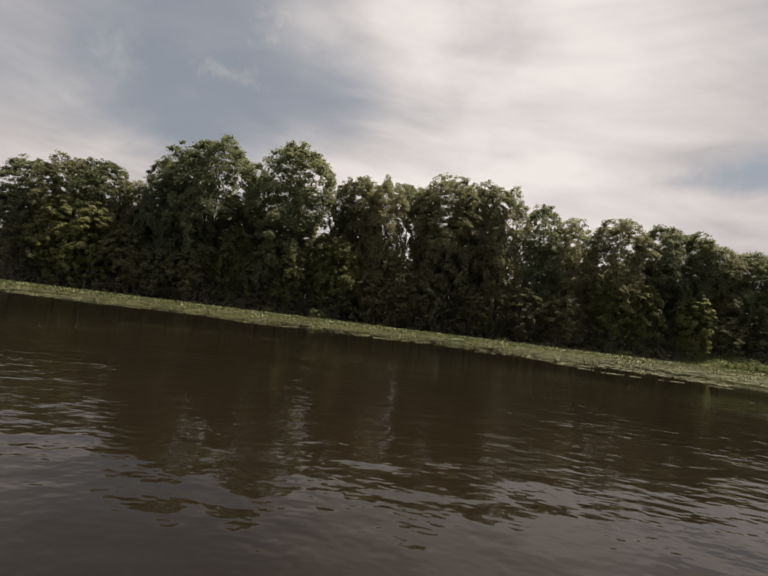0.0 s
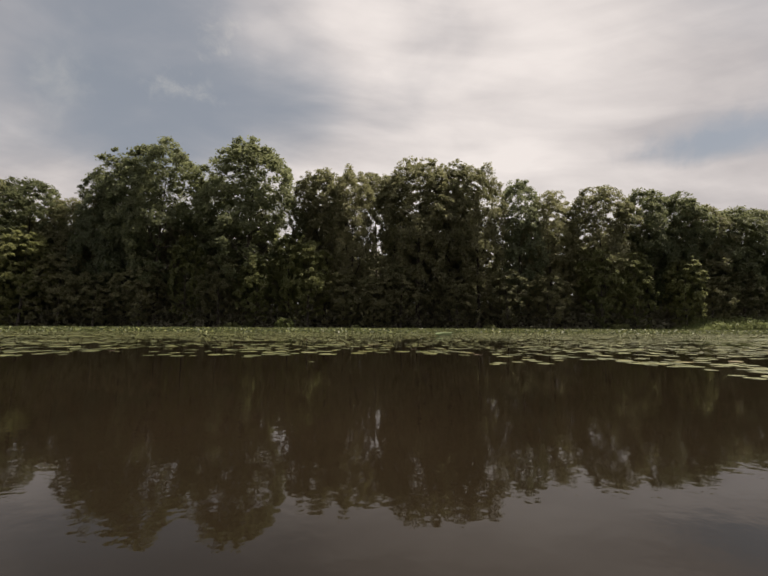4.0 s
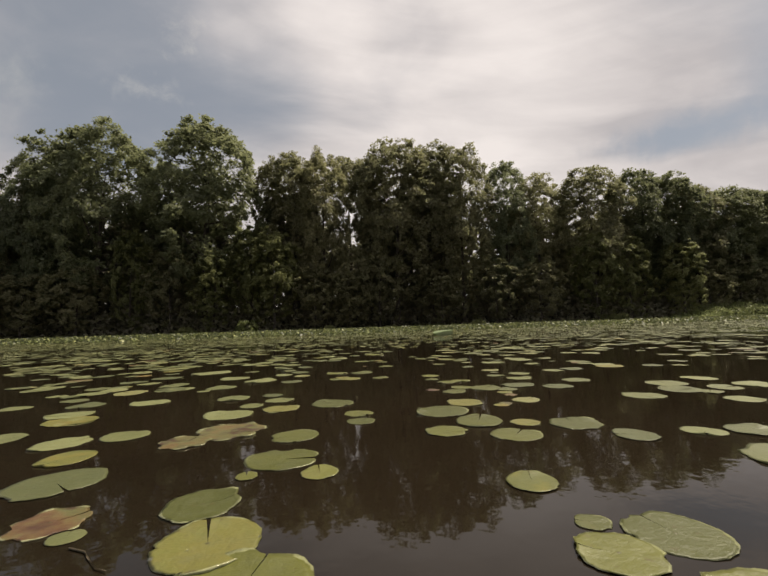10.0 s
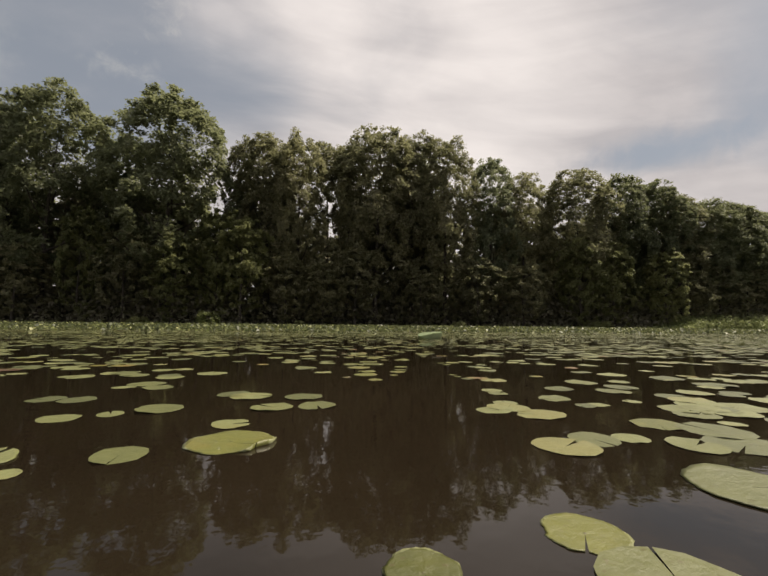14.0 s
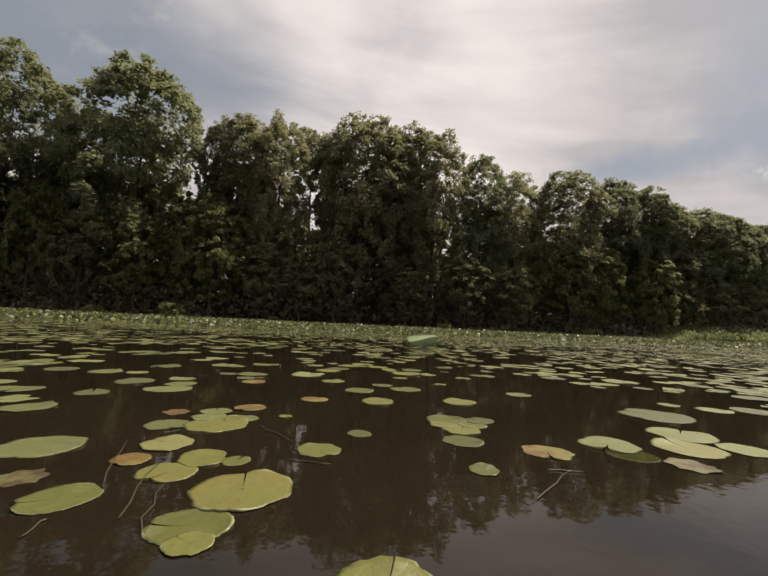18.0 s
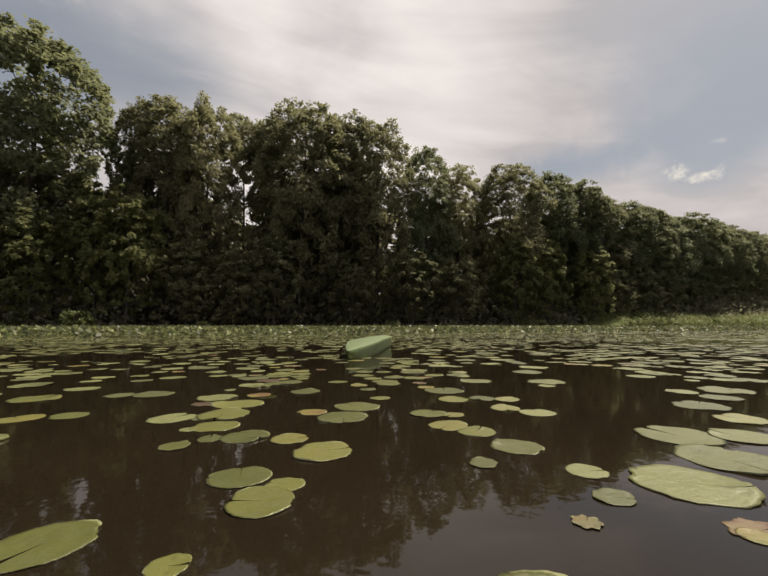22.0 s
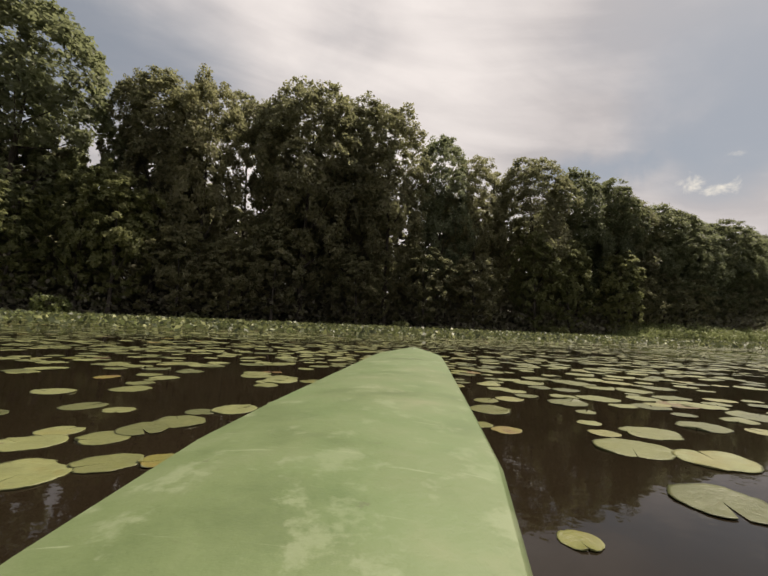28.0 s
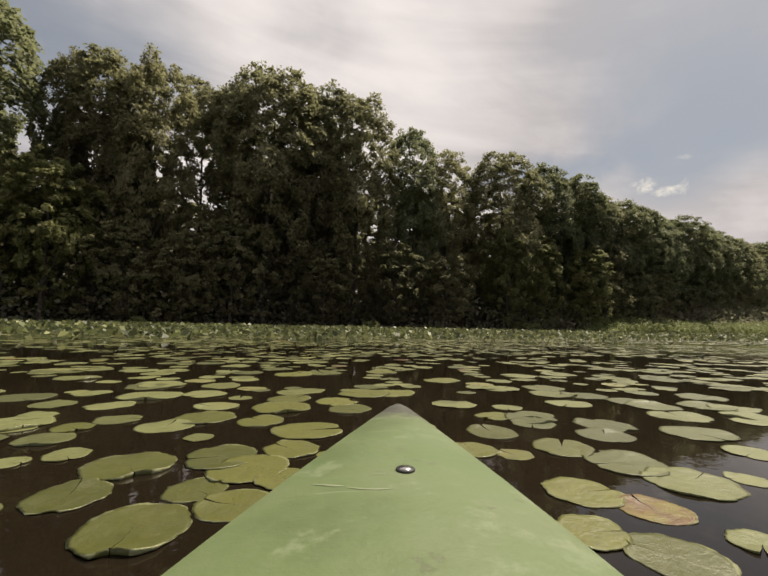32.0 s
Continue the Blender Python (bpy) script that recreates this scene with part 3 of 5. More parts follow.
# rows behind, lower in view, that darken and close the wood
rnd = random.Random(5)
for row, (gap, back, low) in enumerate(((6.5, 7, 0.84), (7.5, 14, 0.86), (9.0, 23, 0.84), (8.0, 31, 0.8))):
    x = -82 + row * 2
    while x < 188:
        top = 25 if x < -46 else 26.5 if x < -8 else 29.5 if x < 24 else 29.5 - 0.22 * (x - 24) if x < 66 else 20 + max(0, x - 110) * 0.07
        y = 75 - 0.084 * x + back * 0.8 + rnd.uniform(-1.6, 1.6) + max(0, x - 62) * 0.22
        glade = abs(x - 6.0) < 5 or abs(x - 25.6 - 0.41 * (y - 72)) < 3.5 or abs(x - 3.6 + 0.26 * (y - 28)) < 3.5
        tree(6 + rnd.randrange(2), x, y, top * low * rnd.uniform(0.93, 1.03) * (0.7 if glade else 1), rnd.uniform(0, 360), rnd.uniform(1.0, 1.2))
        x += gap * rnd.uniform(0.8, 1.2)

# undergrowth that closes the wood at eye level
rng = np.random.default_rng(9)
n = 90000
ux = rng.uniform(-85, 190, n)
ud = 1.0 + rng.uniform(0, 1, n) ** 0.8 * 24
uz = np.array([bank_z(x, d) for x, d in zip(ux, ud)]) + rng.uniform(0, 1, n) ** 1.3 * (1.2 + 6.5 * np.clip(ud / 12, 0, 1))
uy = np.array([shore(min(x, 200)) for x in ux]) + ud
under = new("undergrowth", leaf_mesh("undergrowth", np.column_stack([ux, uy, uz]), rng.uniform(0.22, 0.46, n) * (1 + ud / 20), rng, DEEP_HAZE))
tagged(under, "dark shaded undergrowth of leafy shrubs in the wood", "undergrowth", kind="stuff")

# young trees and bushes along the edge
YOUNG = "young broadleaf tree with lighter green leaves leaning over the bank"
YOUNG_A, YOUNG_B = len(kinds), len(kinds) + 1
kinds += [build_tree(31, 30, 15, 1.5, LIME, YOUNG, 300, 36, 0.62, 5), build_tree(32, 30, 17, 1.0, OLIVE, YOUNG, 300, 36, 0.62, 5)]
for kind, x, y, h, turn, stretch in (
    (YOUNG_A, -52.7, 74.0, 16.6, 30, 1.1), (YOUNG_A, -58.6, 75.2, 18.1, 150, 1.2), (YOUNG_B, -46.9, 74.2, 12.7, 90, 1.2), (YOUNG_A, -26.4, 72.9, 16.1, 200, 0.7), (YOUNG_B, -33.3, 72.7, 10.8, 260, 1.3), (YOUNG_B, -20.6, 71.6, 12.7, 10, 1.0),
    (YOUNG_A, -14.3, 70.7, 12.7, 120, 1.1), (YOUNG_A, -6.0, 70.0, 15.2, 330, 0.95), (YOUNG_B, -0.2, 69.9, 9.8, 50, 1.3), (YOUNG_B, 4.7, 69.1, 9.3, 75, 1.2), (YOUNG_B, 9.1, 69.1, 11.3, 180, 1.1), (YOUNG_B, 6.0, 71.8, 13.0, 85, 1.0), (YOUNG_A, -9.4, 72.2, 16.5, 230, 0.8), (YOUNG_B, 18.3, 68.7, 8.8, 300, 1.4)):
    tree(kind, x, y, h, turn, stretch)
for kind, x, y, h, turn, stretch in (
    (YOUNG_B, 26.1, 67.3, 10.3, 15, 1.2), (YOUNG_B, 32.9, 67.1, 9.8, 240, 1.3), (YOUNG_A, 41.2, 65.7, 13.7, 110, 1.0), (YOUNG_A, 46.5, 65.6, 13.2, 205, 1.0), (YOUNG_A, 54.8, 64.9, 12.2, 45, 1.1), (YOUNG_B, 61.1, 66.7, 9.8, 145, 1.3),
    (YOUNG_B, 67.9, 67.7, 10.8, 30, 1.3), (YOUNG_B, 75.7, 69.3, 10.8, 95, 1.4), (YOUNG_B, 84.5, 70.9, 10.8, 0, 1.4), (YOUNG_B, 94.2, 71.6, 11.7, 60, 1.5), (YOUNG_B, 105.9, 73.7, 11.7, 200, 1.5), (YOUNG_B, 119.5, 75.6, 11.7, 20, 1.6), (YOUNG_B, -67.3, 76.0, 11.7, 20, 1.5), (YOUNG_B, -41.0, 73.7, 9.8, 280, 1.4)):
    tree(kind, x, y, h, turn, stretch)


# ---- plants at the waterline ----
def blades(name, spots, rng, mat, high, wide):
    """Upright bent blades, each a strip of two quads."""
    n = len(spots)
    az = rng.uniform(0, 2 * math.pi, n)
    side = np.stack([np.cos(az), np.sin(az), 0 * az], 1)
    bend = np.stack([-np.sin(az), np.cos(az), 0 * az], 1) * rng.uniform(0.05, 0.45, (n, 1))
    h = (high * rng.uniform(0.5, 1.15, n))[:, None]
    up = np.array([0, 0, 1.0])
    w2 = (wide * rng.uniform(0.6, 1.3, n))[:, None] * 0.5
    v = np.empty((n, 6, 3))
    v[:, 0], v[:, 1] = spots - side * w2, spots + side * w2
    v[:, 2], v[:, 3] = spots + side * w2 * 0.9 + up * h * 0.55 + bend * h * 0.3, spots - side * w2 * 0.9 + up * h * 0.55 + bend * h * 0.3
    v[:, 4], v[:, 5] = spots + side * w2 * 0.2 + up * h + bend * h, spots - side * w2 * 0.2 + up * h + bend * h
    o = np.arange(n)[:, None] * 6
    faces = np.concatenate([o + [0, 1, 2, 3], o + [3, 2, 4, 5]])
    return mesh(name, v.reshape(-1, 3).tolist(), faces.tolist(), mat)


rng = np.random.default_rng(21)
n = 9000
bx = rng.uniform(-75, 140, n)
by = np.array([shore(x) for x in bx]) + rng.normal(-0.2, 0.7, n)
keep = np.array([noise.noise((x * 0.22, 3.0, 0)) for x in bx]) > rng.uniform(-0.5, 0.5, n) - np.clip((bx - 15) / 40, 0, 0.5)
spots = np.stack([bx, by, np.full(n, 0.0)], 1)[keep]
edge = new("sedge", blades("sedge", spots, rng, SEDGE, 0.75, 0.07))
tagged(edge, "pale green sedge fringe along the waterline", "sedge", kind="stuff")
n = 42000
bx = rng.uniform(49, 190, n)
bd = rng.uniform(-2.5, 3.5, n)
by = np.array([shore(x) for x in bx]) + bd
tall = (0.5 + 2.0 * np.clip((bx - 51) / 7, 0, 1)) * (0.6 + 0.4 * np.clip((bd + 2.5) / 4, 0, 1)) * (1 + 0.35 * np.array([noise.noise((x * 0.45, 1.0, 4.0)) + noise.noise((x * 1.7, 2.0, 4.0)) for x in bx]))
marsh = new("marsh_plants", leaf_mesh("marsh_plants", np.column_stack([bx, by, rng.uniform(0.05, 1, n) ** 0.7 * tall]), rng.uniform(0.12, 0.26, n), rng, MARSH, 0.5, 1.5))
tagged(marsh, "light green leafy marsh plants on the low bank", "marsh plants", kind="stuff")


def bush(x, y, h, wide, mat, seed, label):
    r = np.random.default_rng(seed)
    root = tagged(new("bush"), label, "bush", "bushes on the bank")
    root.location = (x, y, 0)
    for i in range(4):
        az = i * 1.6 + seed
        vs, fs = tube([Vector((0, 0, -0.1)), Vector((math.cos(az) * wide * 0.15, math.sin(az) * wide * 0.15, h * 0.45)), Vector((math.cos(az) * wide * 0.3, math.sin(az) * wide * 0.3, h * 0.85))], [0.03, 0.022, 0.008], 5)
        part("stem", mesh("stem", vs, fs, BARK, True), root)
    places, _, face = crown_points(r, h, wide, 0.15, 40, 34, 0.45)
    part("foliage", leaf_mesh("foliage", places, r.uniform(0.6, 1.3, len(places)) * 0.2, r, mat, facing=face), root)


bush(-8.7, 65.2, 2.1, 3.2, SEDGE, 3, "pale green leafy bush standing in the shallows")
bush(-17.2, 67.7, 1.3, 2.6, LIME, 4, "low green leafy bush at the waterline")
bush(1.8, 65.9, 1.0, 2.2, LIME, 5, "low green leafy bush at the waterline")
bush(22.2, 64.4, 1.1, 2.4, LIME, 6, "low green leafy bush at the waterline")
bush(41.7, 62.9, 1.4, 3.0, LIME, 7, "low green leafy bush at the waterline")
for i, (x, y, h) in enumerate(((69.9, 62.5, 1.7), (75.7, 62.4, 2.1), (81.6, 62.3, 1.8), (87.4, 62.6, 2.3), (94.2, 62.8, 2.1))):
    bush(x, y, h, 4.0, MARSH, 40 + i, "light green marsh bush on the low bank")


# ---- lily pads ----
def open_edge(x):
    """Where the pads begin, coming from the open water."""
    return 9.8 - 0.16 * (x - 1.4) if x < 1.4 else 9.7 - 1.5 * min(x - 1.4, 2.5) + 0.02 * (x - 1.4)


def lane(y):
    """The lane's middle line."""
    return 1.575 + 0.0453 * (y - 7) + 0.00970 * (y - 7) ** 2


TONES = {"green": PAD_NEAR, "yellow": PAD_Y, "brown": PAD_B}
FIELD = {"green": PAD, "yellow": FIELD_Y, "brown": FIELD_B}
LABELS = {"green": "round green lily pad with a slit lying on the water", "yellow": "yellowing lily pad with worn edge and painted glint lying on the water",
          "brown": "reddish brown decaying lily pad half sunk in the water"}
pad_models = {}


def pad_model(tone, v):
    """A round leaf of radius 1 with its slit, wavy rim and a thin edge."""
    if (tone, v) in pad_models:
        return pad_models[tone, v]
    r = random.Random(100 * v + len(tone))
    n, slit = 54, r.choice((0.012, 0.02, 0.03, 0.05, 0.1))
    ph = [r.uniform(0, 6.28) for _ in range(3)]
    start = r.uniform(1, 5)
    bite = (start, start + r.choice((0, 0.15, 0.4)))
    ragged = 0.09 if tone == "brown" else r.choice((0.008, 0.014, 0.028))
    curl, lift = r.choice((0.02, 0.05, 0.09)), r.choice((0.0, 0.0, 0.05, 0.09))
    vs, fs = [(0, 0, 0.0)], []
    for ring, (q, z) in enumerate(((0.55, 0.005), (0.9, 0.004), (1.0, 0.007))):
        for i in range(n):
            a = slit * (0.35 + 0.65 * q) + (2 * math.pi - 2 * slit * (0.35 + 0.65 * q)) * i / (n - 1)
            wave = 1 + 0.03 * math.sin(2 * a + ph[0]) + ragged * math.sin(7 * a + ph[1]) + r.uniform(-ragged, ragged) * 0.55 + 0.012 * math.sin(19 * a + ph[2])
            lobe = 1 - 0.14 * math.exp(-(min(a, 2 * math.pi - a) / 0.22) ** 2)
            if bite[0] < a < bite[1] and q > 0.85:
                wave *= 0.93
            rim = (0.012 * math.sin(3 * a + ph[2]) + curl * max(0, math.sin(2 * a + ph[0]) - 0.55)) * q ** 4 + lift * math.exp(-(min(a, 2 * math.pi - a) / 0.5) ** 2) * q ** 3
            vs.append((math.cos(a) * q * wave * lobe, math.sin(a) * q * wave * lobe, z + rim))
    for i in range(n - 1):
        fs.append((0, 1 + i, 2 + i))
        for ring in range(2):
            o = 1 + ring * n
            fs.append((o + i, o + n + i, o + n + i + 1, o + i + 1))
    o, k = 1 + 2 * n, len(vs)
    vs += [(x * 0.975, y * 0.975, -0.006) for x, y, z in vs[o:o + n]]
    for i in range(n - 1):
        fs.append((o + i, k + i, k + i + 1, o + i + 1))
    pad_models[tone, v] = mesh("lily_pad", vs, fs, TONES[tone], True)
    return pad_models[tone, v]


JOINT = material("stalk joint", plain((0.075, 0.07, 0.022), 0.5))
ring = [(math.cos(k * math.pi / 5), math.sin(k * math.pi / 5)) for k in range(10)]
joint = mesh("stalk_joint", [(0, 0, 0.009)] + [(0.022 * x, 0.022 * y, 0.008) for x, y in ring] + [(0.045 * x, 0.04 * y, 0.002) for x, y in ring],
             [(0, 1 + k, 1 + (k + 1) % 10) for k in range(10)] + [(1 + k, 11 + k, 11 + (k + 1) % 10, 1 + (k + 1) % 10) for k in range(10)], JOINT, True)
DROP = material("water drop", lambda t: node(t, "ShaderNodeBsdfPrincipled", {"Base Color": (0.9, 0.92, 0.88, 1), "Roughness": 0.04, "IOR": 1.33, "Transmission Weight": 0.9}).outputs[0])
bead = mesh("water_drop", [(0, 0, 0.036)] + [(0.03 * x, 0.03 * y, 0.026) for x, y in ring] + [(0.046 * x, 0.046 * y, 0.0) for x, y in ring],
            [(0, 1 + k, 1 + (k + 1) % 10) for k in range(10)] + [(1 + k, 11 + k, 11 + (k + 1) % 10, 1 + (k + 1) % 10) for k in range(10)], DROP, True)
PADS = []


def pad(x, y, r, tone="green"):
    PADS.append((x, y, r, tone))


pad(2.58, 9.22, 0.047)
pad(2.67, 9.34, 0.060)
pad(2.88, 9.43, 0.054)
pad(0.96, 9.49, 0.027)
pad(3.11, 9.71, 0.069)
pad(3.64, 10.08, 0.073)
pad(3.38, 10.29, 0.040)
pad(2.65, 10.43, 0.065)
pad(3.27, 10.46, 0.089)
pad(2.84, 10.50, 0.055, 'brown')
pad(0.35, 10.56, 0.082)
pad(1.04, 10.60, 0.116)
pad(2.30, 10.67, 0.092)
pad(0.46, 10.69, 0.088)
pad(2.51, 10.72, 0.049)
pad(3.47, 10.77, 0.050)
pad(3.21, 10.78, 0.069)
pad(1.40, 10.82, 0.110)
pad(2.85, 10.85, 0.065, 'yellow')
pad(2.33, 10.90, 0.084)
pad(1.71, 10.96, 0.080)
pad(0.78, 10.97, 0.119)
pad(2.50, 10.99, 0.085)
pad(2.83, 11.01, 0.104)
pad(4.35, 11.03, 0.092)
pad(2.26, 11.04, 0.092)
pad(2.46, 11.11, 0.085)
pad(2.00, 11.15, 0.107)
pad(3.71, 11.19, 0.064)
pad(-0.02, 11.20, 0.094)
pad(2.44, 11.20, 0.061)
pad(2.74, 11.21, 0.072)
pad(0.95, 11.22, 0.118)
pad(2.62, 11.22, 0.047)
pad(2.86, 11.23, 0.034)
pad(2.29, 11.24, 0.087)
pad(1.50, 11.25, 0.105)
pad(1.63, 11.33, 0.072)
pad(2.50, 11.37, 0.095)
pad(2.65, 11.40, 0.046)
pad(2.73, 11.43, 0.045)
pad(1.08, 11.47, 0.049, 'yellow')
pad(1.71, 11.57, 0.046, 'yellow')
pad(5.09, 11.59, 0.138)
pad(1.10, 11.63, 0.059)
pad(0.33, 11.64, 0.085)
pad(1.81, 11.65, 0.091)
pad(2.26, 11.80, 0.053, 'brown')
pad(2.71, 11.84, 0.066, 'yellow')
pad(0.76, 11.86, 0.058)
pad(2.96, 11.90, 0.079)
pad(1.62, 11.90, 0.098)
pad(3.32, 11.99, 0.075)
pad(3.78, 12.03, 0.056)
pad(2.94, 12.05, 0.076)
pad(2.73, 12.05, 0.058)
pad(1.60, 12.06, 0.067)
pad(3.15, 12.09, 0.090)
pad(1.26, 12.10, 0.096)
pad(-0.24, 12.14, 0.110)
pad(1.87, 12.17, 0.046)
pad(2.74, 12.18, 0.072)
pad(3.60, 12.22, 0.086)
pad(2.26, 12.23, 0.040)
pad(2.98, 12.27, 0.062)
pad(2.68, 12.27, 0.063, 'yellow')
pad(1.93, 12.28, 0.049, 'yellow')
pad(1.80, 12.29, 0.081)
pad(1.41, 12.31, 0.037, 'brown')
pad(-0.81, 12.38, 0.119)
pad(1.91, 12.38, 0.042, 'yellow')
pad(1.09, 12.48, 0.080)
pad(2.02, 12.48, 0.030)
pad(0.65, 12.56, 0.094)
pad(0.80, 12.66, 0.113)
pad(1.28, 12.66, 0.046)
pad(1.55, 12.67, 0.042, 'yellow')
pad(1.60, 12.72, 0.065)
pad(3.40, 12.72, 0.065)
pad(2.32, 12.73, 0.056)
pad(3.10, 12.75, 0.065)
pad(1.37, 12.76, 0.101)
pad(2.14, 12.80, 0.050)
pad(2.44, 12.84, 0.053)
pad(2.57, 12.86, 0.072)
pad(1.56, 12.93, 0.076)
pad(3.69, 12.94, 0.050)
pad(2.00, 12.97, 0.107)
pad(1.03, 12.97, 0.098)
pad(2.48, 12.98, 0.054)
pad(2.59, 13.01, 0.068)
pad(1.34, 13.02, 0.069)
pad(3.32, 13.03, 0.096)
pad(2.50, 13.06, 0.027)
pad(1.94, 13.11, 0.073)
pad(1.13, 13.16, 0.070)
pad(3.72, 13.17, 0.083)
pad(1.72, 13.17, 0.024)
pad(3.08, 13.22, 0.093)
pad(0.81, 13.22, 0.069)
pad(2.49, 13.22, 0.049, 'yellow')
pad(1.66, 13.23, 0.060, 'brown')
pad(1.89, 13.25, 0.065)
pad(2.09, 13.36, 0.041)
pad(1.94, 13.37, 0.023)
pad(1.21, 13.41, 0.079)
pad(1.55, 13.42, 0.088)
pad(3.21, 13.42, 0.058)
pad(3.09, 13.44, 0.049)
pad(0.90, 13.44, 0.090)
pad(1.06, 13.45, 0.069)
pad(2.90, 13.45, 0.054)
pad(2.00, 13.47, 0.086)
pad(2.61, 13.53, 0.066)
pad(2.83, 13.60, 0.078)
pad(1.46, 13.60, 0.067, 'yellow')
pad(2.44, 13.61, 0.059)
pad(2.70, 13.65, 0.045)
pad(2.01, 13.67, 0.070)
pad(1.71, 13.68, 0.065, 'brown')
pad(2.57, 13.70, 0.077)
pad(3.80, 13.72, 0.061)
pad(1.35, 13.76, 0.073)
pad(3.60, 13.76, 0.061)
pad(1.81, 13.78, 0.098, 'brown')
pad(1.50, 13.80, 0.066)
pad(2.21, 13.80, 0.048)
pad(2.50, 13.87, 0.091)
pad(2.74, 13.91, 0.027, 'yellow')
pad(2.21, 13.92, 0.052)
pad(3.34, 13.93, 0.077)
pad(2.77, 13.94, 0.026, 'brown')
pad(2.87, 13.98, 0.054)
pad(2.63, 14.00, 0.070)
pad(3.96, 14.02, 0.086)
pad(1.90, 14.03, 0.021)
pad(1.74, 14.03, 0.085)
pad(1.92, 14.09, 0.068)
pad(2.87, 14.11, 0.029, 'brown')
pad(2.12, 14.14, 0.082)
pad(2.87, 14.17, 0.034, 'yellow')
pad(1.79, 14.19, 0.050)
pad(1.10, 14.21, 0.081)
pad(3.17, 14.25, 0.069)
pad(2.92, 14.25, 0.045)
pad(2.67, 14.26, 0.056)
pad(1.89, 14.29, 0.062)
pad(2.84, 14.32, 0.071)
pad(2.59, 14.34, 0.033, 'brown')
pad(3.02, 14.35, 0.078)
pad(2.74, 14.37, 0.050)
pad(1.67, 14.40, 0.071)
pad(3.37, 14.41, 0.074)
pad(1.31, 14.41, 0.082)
pad(1.04, 14.42, 0.076)
pad(1.84, 14.43, 0.049)
pad(0.74, 14.45, 0.064)
pad(2.72, 14.56, 0.049)
pad(3.14, 14.58, 0.068)
pad(2.81, 14.60, 0.052)
pad(1.45, 14.69, 0.033)
pad(2.68, 14.71, 0.039)
pad(3.07, 14.73, 0.050)
pad(3.24, 14.78, 0.062)
pad(1.51, 14.80, 0.081)
pad(3.50, 14.84, 0.066)
pad(3.64, 14.87, 0.069)
pad(2.71, 14.87, 0.054)
pad(3.13, 14.89, 0.026)
pad(2.14, 14.90, 0.032)
pad(2.41, 14.91, 0.050)
pad(1.88, 14.92, 0.064)
pad(2.22, 14.93, 0.070)
pad(2.13, 14.94, 0.030)
pad(2.18, 15.00, 0.041, 'yellow')
pad(3.15, 15.01, 0.058)
pad(1.68, 15.03, 0.099)
pad(1.92, 15.20, 0.053)
pad(2.32, 15.23, 0.081)
pad(1.48, 15.24, 0.095)
pad(2.15, 15.26, 0.073)
pad(3.09, 15.27, 0.044)
pad(3.60, 15.29, 0.055)
pad(1.79, 15.31, 0.060)
pad(3.83, 15.41, 0.032)
pad(1.89, 15.43, 0.068)
pad(0.98, 15.45, 0.100)
pad(3.39, 15.52, 0.091)
pad(2.96, 15.57, 0.052)
pad(1.79, 15.59, 0.057)
pad(2.54, 15.60, 0.061)
pad(3.20, 15.62, 0.041)
pad(3.68, 15.63, 0.091)
pad(3.91, 15.69, 0.068)
pad(2.38, 15.69, 0.022, 'yellow')
pad(1.20, 15.69, 0.138)
pad(3.49, 15.70, 0.047)
pad(1.74, 15.77, 0.064)
pad(3.69, 15.77, 0.090)
pad(3.21, 15.81, 0.061)
pad(1.90, 15.83, 0.065)
pad(3.48, 15.85, 0.048)
pad(3.28, 15.93, 0.059)
pad(2.99, 15.94, 0.032, 'yellow')
pad(3.15, 15.98, 0.084)
pad(2.56, 16.03, 0.044)
pad(3.11, 16.10, 0.039, 'brown')
pad(2.39, 16.17, 0.069)
pad(2.55, 16.17, 0.050, 'yellow')
pad(3.81, 16.18, 0.070)
pad(2.95, 16.18, 0.058)
pad(2.50, 16.21, 0.039)
pad(3.08, 16.24, 0.058)
pad(1.37, 16.34, 0.094)
pad(1.74, 16.40, 0.061)
pad(4.23, 16.41, 0.087)
pad(2.93, 16.45, 0.050)
pad(2.00, 16.46, 0.082)
pad(3.19, 16.50, 0.063)
pad(4.07, 16.53, 0.092)
pad(1.89, 16.58, 0.061)
pad(3.62, 16.59, 0.110)
pad(3.93, 16.61, 0.094)
pad(2.18, 16.63, 0.096)
pad(1.70, 16.68, 0.051, 'brown')
pad(1.97, 16.89, 0.064, 'yellow')
pad(2.07, 16.99, 0.086)
pad(2.60, 17.06, 0.106)
pad(3.83, 18.07, 0.071)
pad(3.71, 18.16, 0.037)
pad(3.78, 18.17, 0.060, 'yellow')
pad(3.17, 18.19, 0.046)
pad(4.19, 18.22, 0.043, 'yellow')
pad(3.69, 18.26, 0.021)
pad(3.02, 18.31, 0.028, 'brown')
pad(3.69, 18.34, 0.024)
pad(3.32, 18.39, 0.027, 'yellow')
pad(3.15, 18.43, 0.076)
pad(3.38, 18.55, 0.055, 'yellow')
pad(4.03, 18.57, 0.067)
pad(2.89, 18.58, 0.054)
pad(3.18, 18.59, 0.063)
pad(4.76, 18.66, 0.051, 'yellow')
pad(3.43, 18.68, 0.042)
pad(4.08, 18.74, 0.061)
pad(2.76, 18.80, 0.049)
pad(4.06, 18.83, 0.065)
pad(5.04, 18.83, 0.078)
